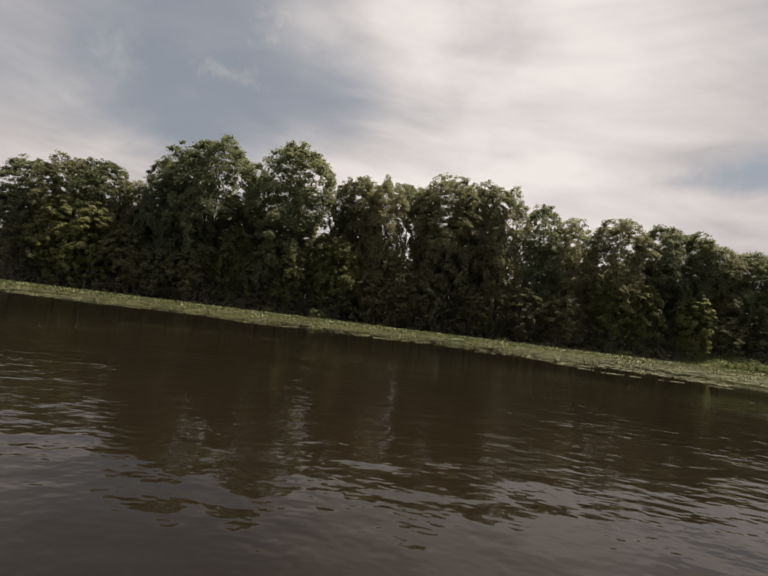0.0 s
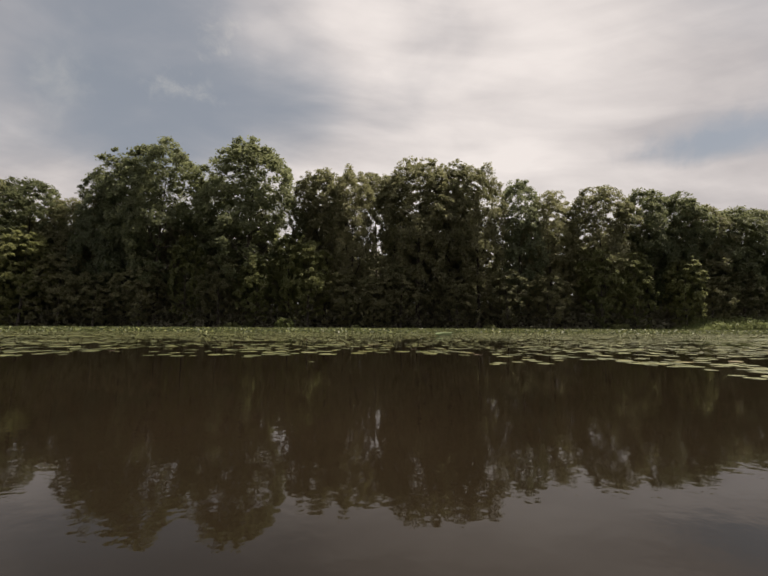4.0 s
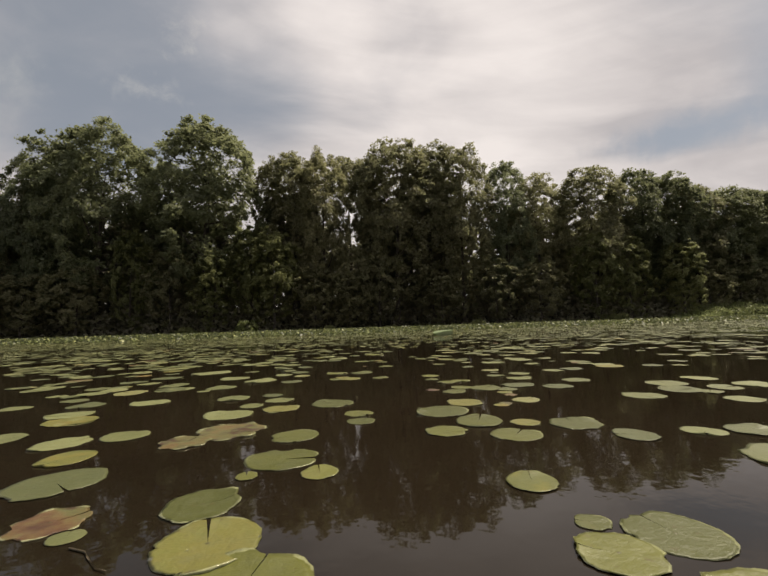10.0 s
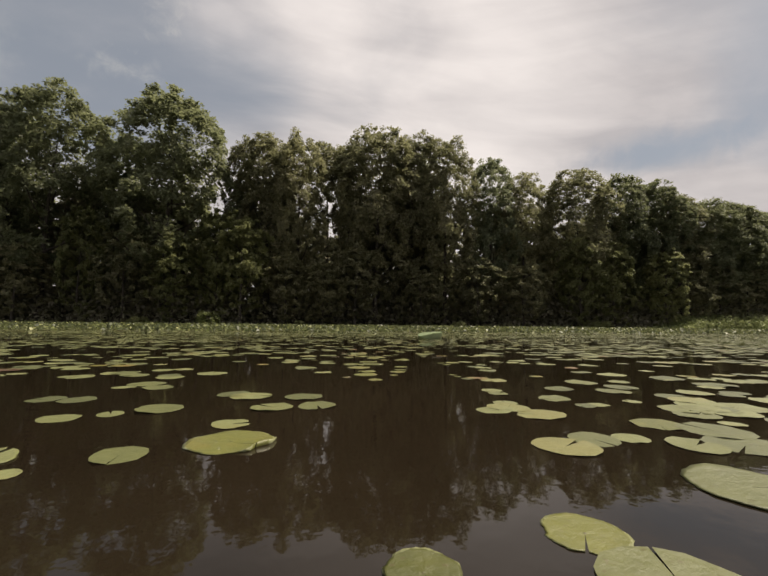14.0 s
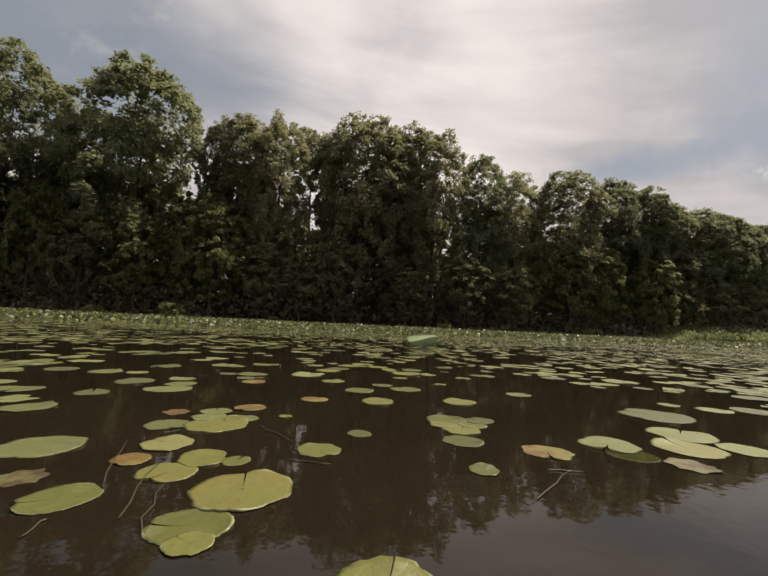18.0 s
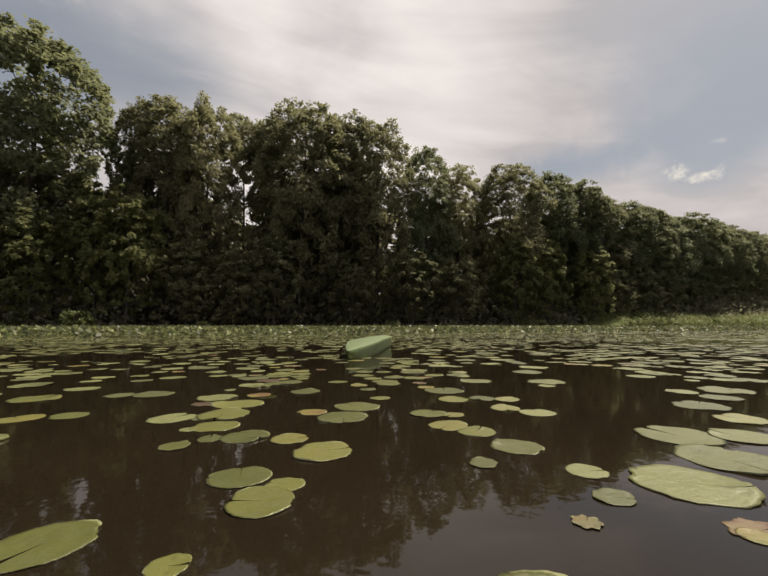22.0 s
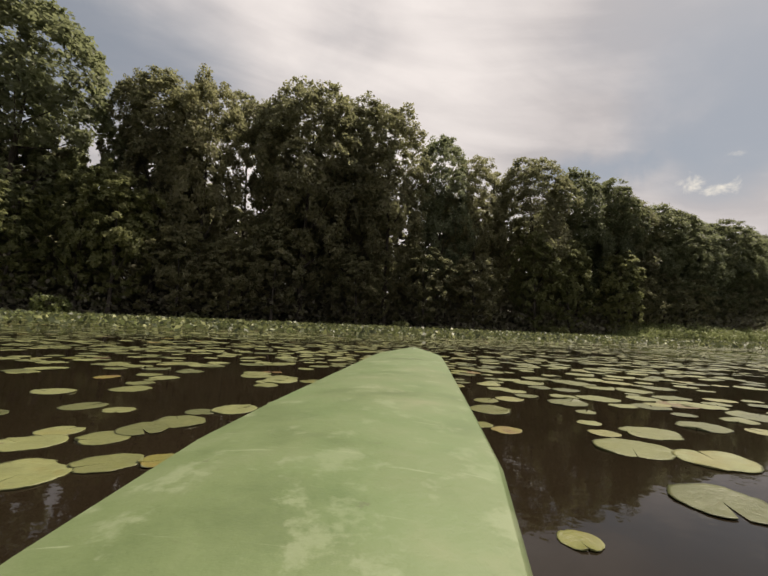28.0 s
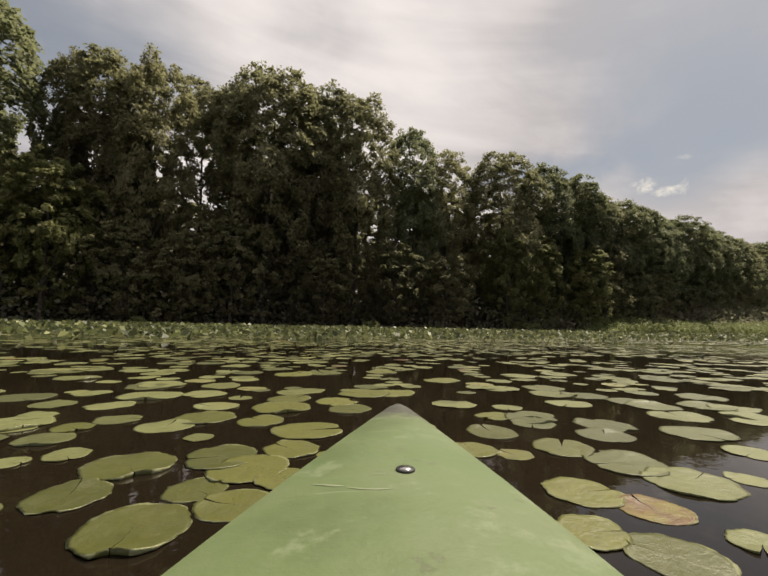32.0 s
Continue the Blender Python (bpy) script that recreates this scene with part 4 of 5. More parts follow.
pad(3.16, 18.86, 0.086)
pad(2.78, 18.87, 0.078)
pad(3.48, 18.87, 0.050)
pad(4.16, 18.94, 0.044)
pad(4.75, 18.97, 0.081)
pad(4.18, 19.00, 0.033)
pad(3.89, 19.01, 0.037)
pad(4.59, 19.04, 0.054)
pad(3.15, 19.10, 0.091)
pad(3.31, 19.11, 0.088)
pad(4.53, 19.11, 0.062)
pad(3.89, 19.14, 0.032)
pad(4.80, 19.15, 0.035)
pad(4.00, 19.16, 0.065)
pad(2.45, 19.16, 0.047, 'yellow')
pad(4.42, 19.20, 0.066)
pad(2.95, 19.22, 0.073)
pad(4.14, 19.22, 0.058)
pad(4.67, 19.30, 0.073)
pad(3.30, 19.32, 0.076)
pad(2.65, 19.34, 0.073)
pad(2.95, 19.38, 0.057)
pad(4.93, 19.47, 0.072)
pad(3.64, 19.48, 0.077)
pad(3.47, 19.49, 0.042)
pad(2.66, 19.52, 0.072)
pad(2.85, 19.53, 0.027, 'yellow')
pad(3.41, 19.63, 0.032)
pad(3.40, 19.68, 0.059)
pad(2.80, 19.70, 0.069)
pad(3.18, 19.80, 0.059, 'yellow')
pad(3.46, 19.80, 0.085)
pad(4.48, 19.81, 0.053, 'brown')
pad(3.95, 19.84, 0.034)
pad(3.31, 19.90, 0.054)
pad(3.07, 19.90, 0.040, 'brown')
pad(4.79, 19.90, 0.069)
pad(4.62, 19.93, 0.088)
pad(4.18, 19.94, 0.062, 'yellow')
pad(3.43, 19.95, 0.031)
pad(3.36, 19.98, 0.053)
pad(3.22, 19.98, 0.038, 'yellow')
pad(4.41, 19.99, 0.082)
pad(2.80, 20.00, 0.087)
pad(3.61, 20.01, 0.053)
pad(4.00, 20.05, 0.056)
pad(4.75, 20.06, 0.093)
pad(3.26, 20.09, 0.061)
pad(3.00, 20.09, 0.084)
pad(3.73, 20.14, 0.034)
pad(4.05, 20.17, 0.061)
pad(4.11, 20.22, 0.046)
pad(4.01, 20.23, 0.039)
pad(4.16, 20.27, 0.047)
pad(3.34, 20.27, 0.087)
pad(3.21, 20.27, 0.058)
pad(4.05, 20.29, 0.067)
pad(4.94, 20.32, 0.129)
pad(3.40, 20.33, 0.050)
pad(3.53, 20.36, 0.022)
pad(3.30, 20.36, 0.050)
pad(5.36, 20.41, 0.070)
pad(3.19, 20.43, 0.039, 'brown')
pad(3.31, 20.44, 0.048)
pad(3.41, 20.49, 0.056, 'yellow')
pad(2.75, 20.51, 0.072)
pad(5.25, 20.53, 0.045)
pad(4.24, 20.60, 0.072)
pad(3.89, 20.61, 0.069)
pad(3.64, 20.65, 0.054, 'yellow')
pad(2.81, 20.78, 0.061)
pad(4.63, 20.78, 0.061)
pad(3.86, 20.87, 0.068)
pad(3.05, 20.87, 0.092)
pad(4.10, 20.92, 0.071)
pad(3.06, 21.02, 0.069)
pad(4.01, 21.04, 0.051)
pad(2.85, 21.09, 0.090)
pad(4.35, 21.09, 0.032, 'yellow')
pad(3.37, 21.12, 0.059, 'yellow')
pad(3.77, 21.16, 0.063)
pad(3.03, 21.18, 0.059)
pad(3.32, 21.24, 0.049)
pad(3.39, 21.26, 0.025, 'brown')
pad(5.75, 21.31, 0.122)
pad(4.19, 21.34, 0.047)
pad(4.61, 21.36, 0.048)
pad(3.39, 21.39, 0.036)
pad(2.76, 21.40, 0.053)
pad(3.34, 21.40, 0.084)
pad(3.64, 21.41, 0.087)
pad(3.21, 21.41, 0.047)
pad(2.60, 21.42, 0.078)
pad(5.32, 21.44, 0.086)
pad(3.71, 21.46, 0.048)
pad(4.83, 21.49, 0.067)
pad(4.43, 21.51, 0.057)
pad(4.78, 21.53, 0.041)
pad(4.30, 21.55, 0.096)
pad(5.37, 21.57, 0.072)
pad(5.21, 21.64, 0.066)
pad(5.61, 21.64, 0.104)
pad(3.79, 21.66, 0.081)
pad(4.62, 21.69, 0.032)
pad(4.23, 21.69, 0.042)
pad(2.81, 21.72, 0.089)
pad(5.46, 21.72, 0.091)
pad(5.36, 21.77, 0.052)
pad(4.23, 21.77, 0.061)
pad(4.39, 21.78, 0.082)
pad(5.00, 21.78, 0.047)
pad(3.87, 21.78, 0.077)
pad(5.62, 21.91, 0.070)
pad(4.19, 21.93, 0.075)
pad(3.37, 21.94, 0.070, 'yellow')
pad(3.72, 21.95, 0.064)
pad(3.43, 21.96, 0.047)
pad(4.73, 21.99, 0.077)
pad(5.13, 22.00, 0.024, 'yellow')
pad(4.06, 22.00, 0.055)
pad(3.98, 22.00, 0.083)
pad(5.72, 22.08, 0.080)
pad(4.10, 22.10, 0.085)
pad(5.59, 22.12, 0.069)
pad(3.87, 22.12, 0.045)
pad(5.25, 22.16, 0.102)
pad(3.68, 22.16, 0.050)
pad(5.06, 22.17, 0.036)
pad(2.92, 22.17, 0.076)
pad(5.48, 22.22, 0.103)
pad(4.36, 22.23, 0.027)
pad(5.12, 22.28, 0.043)
pad(3.70, 22.31, 0.061)
pad(5.73, 22.32, 0.077)
pad(3.00, 22.33, 0.084)
pad(4.19, 22.35, 0.068)
pad(4.48, 22.38, 0.059)
pad(5.58, 22.39, 0.101)
pad(4.95, 22.40, 0.032)
pad(4.53, 22.44, 0.037)
pad(5.97, 22.44, 0.075)
pad(5.10, 22.47, 0.063)
pad(3.67, 22.48, 0.075)
pad(4.45, 22.51, 0.059)
pad(4.64, 22.61, 0.074)
pad(5.09, 22.63, 0.053)
pad(6.09, 22.63, 0.093)
pad(5.05, 22.72, 0.063)
pad(3.36, 22.73, 0.040)
pad(4.58, 22.75, 0.053)
pad(5.43, 22.76, 0.060)
pad(4.30, 22.79, 0.037)
pad(6.59, 22.81, 0.115)
pad(4.47, 22.82, 0.066)
pad(4.38, 22.83, 0.033)
pad(5.14, 22.84, 0.039)
pad(5.38, 22.87, 0.059)
pad(5.07, 22.89, 0.061)
pad(4.78, 22.95, 0.086)
pad(4.32, 22.96, 0.028)
pad(4.39, 22.97, 0.068)
pad(5.50, 23.01, 0.054)
pad(3.80, 23.04, 0.070)
pad(4.70, 23.06, 0.052, 'yellow')
pad(5.42, 23.07, 0.056)
pad(5.29, 23.09, 0.063)
pad(4.34, 23.10, 0.029)
pad(4.88, 23.10, 0.088)
pad(4.41, 23.14, 0.095)
pad(4.25, 23.14, 0.075)
pad(5.02, 23.23, 0.042)
pad(5.93, 23.24, 0.044)
pad(5.37, 23.30, 0.094)
pad(3.92, 23.31, 0.058, 'yellow')
pad(3.78, 23.32, 0.065, 'yellow')
pad(4.46, 23.32, 0.096)
pad(6.04, 23.36, 0.099)
pad(4.34, 23.37, 0.047, 'brown')
pad(5.34, 23.43, 0.044, 'yellow')
pad(5.05, 23.47, 0.042)
pad(4.38, 23.51, 0.080)
pad(4.55, 23.51, 0.052, 'yellow')
pad(5.70, 23.53, 0.086)
pad(4.76, 23.53, 0.073)
pad(5.38, 23.58, 0.038, 'brown')
pad(5.05, 23.62, 0.048)
pad(5.22, 23.63, 0.068)
pad(4.11, 23.70, 0.088)
pad(5.23, 23.71, 0.072)
pad(4.43, 23.71, 0.029)
pad(3.97, 23.73, 0.060)
pad(5.75, 23.74, 0.043)
pad(3.66, 23.76, 0.093, 'yellow')
pad(5.51, 23.77, 0.046, 'yellow')
pad(6.27, 23.77, 0.100)
pad(4.98, 23.78, 0.053)
pad(4.57, 23.79, 0.056)
pad(5.45, 23.79, 0.064)
pad(5.76, 23.82, 0.070)
pad(4.64, 23.84, 0.052)
pad(4.53, 23.84, 0.065)
pad(5.61, 23.85, 0.063)
pad(5.21, 23.86, 0.054)
pad(5.35, 23.86, 0.065)
pad(4.73, 23.87, 0.074)
pad(5.84, 23.94, 0.067)
pad(4.63, 23.98, 0.065, 'brown')
pad(4.82, 24.00, 0.037, 'yellow')
pad(6.53, 24.00, 0.104)
pad(5.20, 24.01, 0.066)
pad(3.75, 24.02, 0.072)
pad(4.72, 24.02, 0.034, 'yellow')
pad(5.56, 24.05, 0.086)
pad(4.83, 24.11, 0.058)
pad(4.56, 24.13, 0.086)
pad(5.39, 24.15, 0.054)
pad(5.62, 24.15, 0.086)
pad(4.50, 24.17, 0.029)
pad(4.70, 24.20, 0.081)
pad(5.27, 24.20, 0.062)
pad(4.85, 24.24, 0.071)
pad(4.48, 24.25, 0.043)
pad(3.96, 24.26, 0.055)
pad(4.58, 24.27, 0.045, 'brown')
pad(6.03, 24.29, 0.065)
pad(4.73, 24.30, 0.083)
pad(6.65, 24.30, 0.062)
pad(3.70, 24.33, 0.053)
pad(4.36, 24.34, 0.052)
pad(4.47, 24.34, 0.057)
pad(5.57, 24.35, 0.047)
pad(6.42, 24.37, 0.087)
pad(5.95, 24.38, 0.091)
pad(4.87, 24.41, 0.069)
pad(5.27, 24.42, 0.069)
pad(5.03, 24.45, 0.040, 'brown')
pad(5.65, 24.45, 0.079)
pad(6.28, 24.51, 0.061)
pad(5.55, 24.53, 0.037)
pad(4.79, 24.53, 0.068)
pad(5.92, 24.54, 0.058)
pad(4.34, 24.57, 0.067)
pad(6.09, 24.60, 0.076)
pad(5.80, 24.61, 0.077)
pad(6.76, 24.66, 0.105)
pad(4.10, 24.69, 0.041, 'yellow')
pad(3.98, 24.72, 0.055)
pad(4.74, 24.73, 0.042, 'yellow')
pad(4.55, 24.73, 0.083)
pad(5.65, 24.74, 0.074)
pad(5.85, 24.76, 0.091)
pad(6.43, 24.76, 0.101)
pad(4.88, 24.82, 0.065, 'brown')
pad(6.17, 24.84, 0.093)
pad(5.82, 24.85, 0.047)
pad(5.97, 24.90, 0.059)
pad(4.24, 24.91, 0.102)
pad(6.85, 24.92, 0.083)
pad(4.61, 24.93, 0.063)
pad(5.32, 24.95, 0.055)
pad(5.89, 24.96, 0.051)
pad(5.77, 25.01, 0.068)
pad(6.77, 25.02, 0.065)
pad(7.57, 25.03, 0.101)
pad(5.49, 25.11, 0.081, 'yellow')
pad(6.63, 25.11, 0.072)
pad(3.87, 25.15, 0.063)
pad(7.64, 25.16, 0.108)
pad(4.32, 25.19, 0.069)
pad(5.81, 25.25, 0.085)
pad(5.38, 25.26, 0.068)
pad(4.73, 25.28, 0.070)
pad(4.63, 25.30, 0.042)
pad(5.65, 25.36, 0.083)
pad(5.04, 25.39, 0.069)
pad(5.33, 25.43, 0.072)
pad(4.37, 25.45, 0.064)
pad(4.74, 25.53, 0.104)
pad(5.19, 25.55, 0.081)
pad(4.54, 25.61, 0.056)
pad(4.94, 25.75, 0.099)
pad(5.41, 25.83, 0.113)
pad(6.25, 26.01, 0.032)
pad(6.63, 26.04, 0.089)
pad(5.68, 26.14, 0.056)
pad(5.75, 26.16, 0.030)
pad(6.91, 26.21, 0.092)
pad(5.82, 26.26, 0.033, 'yellow')
pad(6.79, 26.34, 0.100)
pad(5.80, 26.35, 0.056)
pad(7.01, 26.45, 0.085)
pad(7.30, 26.47, 0.081)
pad(6.00, 26.48, 0.023)
pad(6.85, 26.48, 0.047)
pad(5.40, 26.49, 0.082)
pad(5.63, 26.51, 0.044, 'yellow')
pad(7.58, 26.51, 0.065)
pad(5.53, 26.52, 0.064)
pad(6.56, 26.58, 0.048, 'yellow')
pad(6.92, 26.60, 0.041)
pad(6.51, 26.66, 0.049)
pad(5.33, 26.71, 0.068)
pad(5.91, 26.71, 0.037)
pad(5.47, 26.72, 0.060)
pad(5.94, 26.75, 0.057)
pad(7.07, 26.75, 0.040)
pad(6.48, 26.76, 0.037)
pad(5.54, 26.79, 0.066)
pad(6.01, 26.80, 0.038)
pad(5.35, 26.81, 0.051)
pad(7.37, 26.83, 0.055)
pad(6.70, 26.86, 0.083)
pad(5.62, 26.86, 0.073)
pad(7.16, 26.93, 0.091)
pad(5.67, 26.99, 0.048)
pad(7.42, 27.00, 0.096)
pad(5.77, 27.01, 0.075)
pad(6.80, 27.03, 0.056)
pad(6.52, 27.05, 0.032)
pad(6.94, 27.05, 0.062)
pad(5.42, 27.06, 0.048)
pad(7.28, 27.07, 0.065)
pad(5.93, 27.09, 0.045)
pad(7.09, 27.11, 0.056)
pad(5.30, 27.14, 0.068)
pad(6.09, 27.16, 0.074)
pad(7.90, 27.18, 0.096)
pad(7.12, 27.24, 0.060)
pad(7.47, 27.25, 0.073)
pad(6.56, 27.27, 0.038)
pad(7.77, 27.30, 0.084)
pad(6.22, 27.31, 0.041)
pad(6.08, 27.32, 0.066)
pad(7.09, 27.33, 0.064)
pad(6.28, 27.34, 0.030)
pad(7.38, 27.35, 0.064)
pad(5.11, 27.45, 0.072)
pad(6.89, 27.45, 0.058)
pad(7.79, 27.47, 0.105)
pad(5.36, 27.49, 0.082)
pad(7.14, 27.49, 0.071)
pad(7.45, 27.52, 0.094)
pad(6.81, 27.56, 0.044)
pad(6.90, 27.57, 0.065)
pad(7.76, 27.58, 0.095)
pad(7.02, 27.58, 0.043)
pad(7.25, 27.58, 0.055)
pad(8.07, 27.63, 0.097)
pad(7.41, 27.66, 0.070)
pad(5.36, 27.67, 0.059)
pad(5.93, 27.67, 0.062)
pad(6.15, 27.67, 0.061, 'yellow')
pad(6.25, 27.67, 0.075)
pad(7.07, 27.70, 0.041)
pad(7.67, 27.71, 0.095)
pad(7.32, 27.72, 0.044)
pad(8.51, 27.77, 0.110)
pad(6.43, 27.77, 0.083)
pad(6.01, 27.80, 0.095)
pad(6.31, 27.81, 0.040)
pad(5.43, 27.84, 0.073)
pad(7.94, 27.85, 0.071)
pad(6.56, 27.86, 0.032, 'brown')
pad(8.28, 27.92, 0.107)
pad(7.43, 27.92, 0.042)
pad(7.28, 27.95, 0.063)
pad(5.34, 27.97, 0.064)
pad(6.45, 27.97, 0.046)
pad(6.70, 27.97, 0.059)
pad(5.89, 28.01, 0.085)
pad(7.23, 28.04, 0.057)
pad(7.40, 28.05, 0.056, 'yellow')
pad(7.73, 28.06, 0.041)
pad(6.01, 28.09, 0.032, 'yellow')
pad(7.60, 28.10, 0.087)
pad(5.95, 28.10, 0.031, 'yellow')
pad(5.52, 28.11, 0.083)
pad(7.35, 28.15, 0.069)
pad(7.97, 28.15, 0.062)
pad(7.14, 28.19, 0.070)
pad(7.59, 28.23, 0.091)
pad(6.22, 28.27, 0.055)
pad(8.86, 28.28, 0.115)
pad(6.61, 28.31, 0.081)
pad(8.06, 28.32, 0.096)
pad(6.75, 28.34, 0.066)
pad(7.55, 28.37, 0.082)
pad(7.39, 28.37, 0.045, 'yellow')
pad(8.54, 28.40, 0.082)
pad(7.77, 28.41, 0.078)
pad(5.63, 28.42, 0.075)
pad(6.85, 28.42, 0.058)
pad(6.34, 28.43, 0.075)
pad(6.69, 28.43, 0.056)
pad(7.32, 28.44, 0.062)
pad(6.49, 28.48, 0.068)
pad(8.28, 28.49, 0.098)
pad(6.79, 28.51, 0.083)
pad(6.98, 28.53, 0.041)
pad(7.48, 28.56, 0.078)
pad(6.90, 28.61, 0.072)
pad(6.74, 28.61, 0.082)
pad(6.56, 28.62, 0.088)
pad(6.11, 28.63, 0.091)
pad(5.65, 28.64, 0.082)
pad(7.73, 28.66, 0.084)
pad(5.97, 28.69, 0.069)
pad(7.33, 28.69, 0.031)
pad(8.86, 28.71, 0.105)
pad(7.63, 28.73, 0.069)
pad(6.32, 28.73, 0.042)
pad(6.42, 28.75, 0.050)
pad(7.79, 28.84, 0.058)
pad(6.33, 28.92, 0.067)
pad(6.87, 28.94, 0.074)
pad(6.60, 28.96, 0.076)
pad(8.24, 29.02, 0.107)
pad(7.20, 29.02, 0.082)
pad(6.36, 29.04, 0.057, 'yellow')
pad(6.22, 29.08, 0.049)
pad(6.46, 29.11, 0.070)
pad(6.97, 29.13, 0.110)
pad(7.20, 29.18, 0.090)
pad(6.21, 29.26, 0.063)
pad(7.51, 29.30, 0.104)
pad(6.39, 29.37, 0.081)
pad(5.73, 29.45, 0.093)
pad(6.04, 29.68, 0.108)
pad(5.91, 27.55, 0.060)
pad(5.99, 27.70, 0.095)
pad(5.38, 27.77, 0.029)
pad(5.88, 27.90, 0.084)
pad(5.33, 28.25, 0.075)
pad(8.43, 28.34, 0.064)
pad(5.20, 28.40, 0.087)
pad(5.08, 28.47, 0.077)
pad(5.57, 28.47, 0.101)
pad(8.67, 28.50, 0.086)
pad(7.89, 28.50, 0.091)
pad(5.34, 28.53, 0.065)
pad(5.89, 28.55, 0.102)
pad(8.61, 28.57, 0.105)
pad(6.04, 28.58, 0.108)
pad(5.41, 28.59, 0.113)
pad(7.68, 28.60, 0.074)
pad(8.39, 28.65, 0.097)
pad(7.79, 28.70, 0.064)
pad(5.21, 28.71, 0.067)
pad(8.40, 28.76, 0.092)
pad(6.98, 28.77, 0.102)
pad(8.09, 28.81, 0.086)
pad(8.35, 28.94, 0.099)
pad(6.71, 29.05, 0.093)
pad(9.80, 29.13, 0.112)
pad(6.19, 29.15, 0.103)
pad(8.35, 29.19, 0.110)
pad(9.45, 29.23, 0.120)
pad(6.75, 29.24, 0.080)
pad(5.69, 29.26, 0.079)
pad(7.03, 29.30, 0.091)
pad(7.38, 29.34, 0.120)
pad(6.71, 29.54, 0.093)
pad(9.94, 29.56, 0.120)
pad(6.50, 29.57, 0.119)
pad(8.00, 29.63, 0.113)
pad(9.00, 29.66, 0.120)
pad(8.64, 29.67, 0.120)
pad(6.46, 29.86, 0.101)
pad(6.51, 29.93, 0.120)
pad(6.69, 30.01, 0.077)
pad(7.84, 30.15, 0.120)
pad(7.23, 30.17, 0.120)
pad(7.44, 30.20, 0.120)
pad(6.07, 30.33, 0.112)
pad(6.32, 30.67, 0.112)
pad(5.82, 30.80, 0.111)
pad(6.04, 30.81, 0.120)
pad(6.93, 30.83, 0.120)
pad(6.76, 31.13, 0.112)
pad(4.94, 22.12, 0.022, 'brown')
pad(5.15, 22.01, 0.04, 'brown')


def field_mesh(name, xy, rad, rng, mat, sides, heights):
    """Many pads as one mesh: notched fans, each slightly tilted."""
    n = len(xy)
    turn = rng.uniform(0, 2 * math.pi, n)[:, None]
    slit = rng.choice([0.015, 0.03, 0.06, 0.12], (n, 1))
    a = turn + slit + (2 * math.pi - 2 * slit) * np.linspace(0, 1, sides)[None, :]
    wob = 1 + 0.05 * np.sin(2 * a + rng.uniform(0, 6, (n, 1))) + rng.uniform(-0.045, 0.035, (n, sides))
    tilt = rng.normal(0, 0.009, (n, 2))
    px, py = np.cos(a) * wob * rad[:, None], np.sin(a) * wob * rad[:, None]
    v = np.empty((n, sides + 1, 3))
    v[:, 0, :2], v[:, 0, 2] = xy, heights
    v[:, 1:, 0], v[:, 1:, 1] = xy[:, :1] + px, xy[:, 1:] + py
    v[:, 1:, 2] = heights[:, None] + px * tilt[:, :1] + py * tilt[:, 1:] + rad[:, None] * (0.004 + np.maximum(0, rng.uniform(-0.08, 0.05, (n, sides))))
    o = np.arange(n)[:, None] * (sides + 1)
    k = np.arange(1, sides)
    tri = np.stack([np.broadcast_to(o, (n, sides - 1)), o + k, o + k + 1], 2).reshape(-1, 3)
    return mesh(name, v.reshape(-1, 3).tolist(), tri.tolist(), mat, True)


near = sorted(PADS, key=lambda p: abs(p[0] - lane(p[1])) - p[2] * 3 + (0.2 if p[3] == "green" else 0))[:300]
rest = [p for p in PADS if p not in near]
rnd = random.Random(8)
for i, (x, y, r, tone) in enumerate(sorted(near, key=lambda p: p[1])):
    ob = new("lily_pad", pad_model(tone, i % 13))
    ob.matrix_world = pose(x, y, 0.0004 + 0.0005 * (i % 4), rnd.uniform(-0.25, 0.25), rnd.uniform(-0.25, 0.25), rnd.uniform(0, 360)) @ Matrix.Diagonal((r, r * rnd.uniform(0.93, 1.07), r, 1))
    tagged(ob, LABELS[tone], "lily pad", "lily pads on the pond")
    part("stalk_joint", joint, ob)
    for _ in range(rnd.choice((0, 0, 1, 2, 3)) if r > 0.07 else 0):
        a, q = rnd.uniform(0.4, 5.9), rnd.choice((0.9, 0.93, 0.6, 0.35))
        k = rnd.uniform(0.5, 1.0)
        part("water_drop", bead, ob, at=pose(math.cos(a) * q, math.sin(a) * q, 0.006) @ Matrix.Diagonal((k, k, k, 1)))
rng = np.random.default_rng(77)
for tone in ("green", "yellow", "brown"):
    vs, fs = [], []
    for i, (x, y, r, _) in enumerate(p for p in rest if p[3] == tone):
        m = pose(x, y, 0.0005 + 0.0004 * (i % 4), rnd.uniform(-0.3, 0.3), rnd.uniform(-0.3, 0.3), rnd.uniform(0, 360)) @ Matrix.Diagonal((r, r * rnd.uniform(0.93, 1.07), r, 1))
        model, o = pad_model(tone, i % 13), len(vs)
        vs += [tuple(m @ v.co) for v in model.vertices]
        fs += [tuple(o + k for k in f.vertices) for f in model.polygons]
    if vs:
        ob = new("lily_pads", mesh("lily_pads", vs, fs, FIELD[tone], True))
        tagged(ob, "scattered lily pads floating beside the lane", "lily pads", kind="stuff")


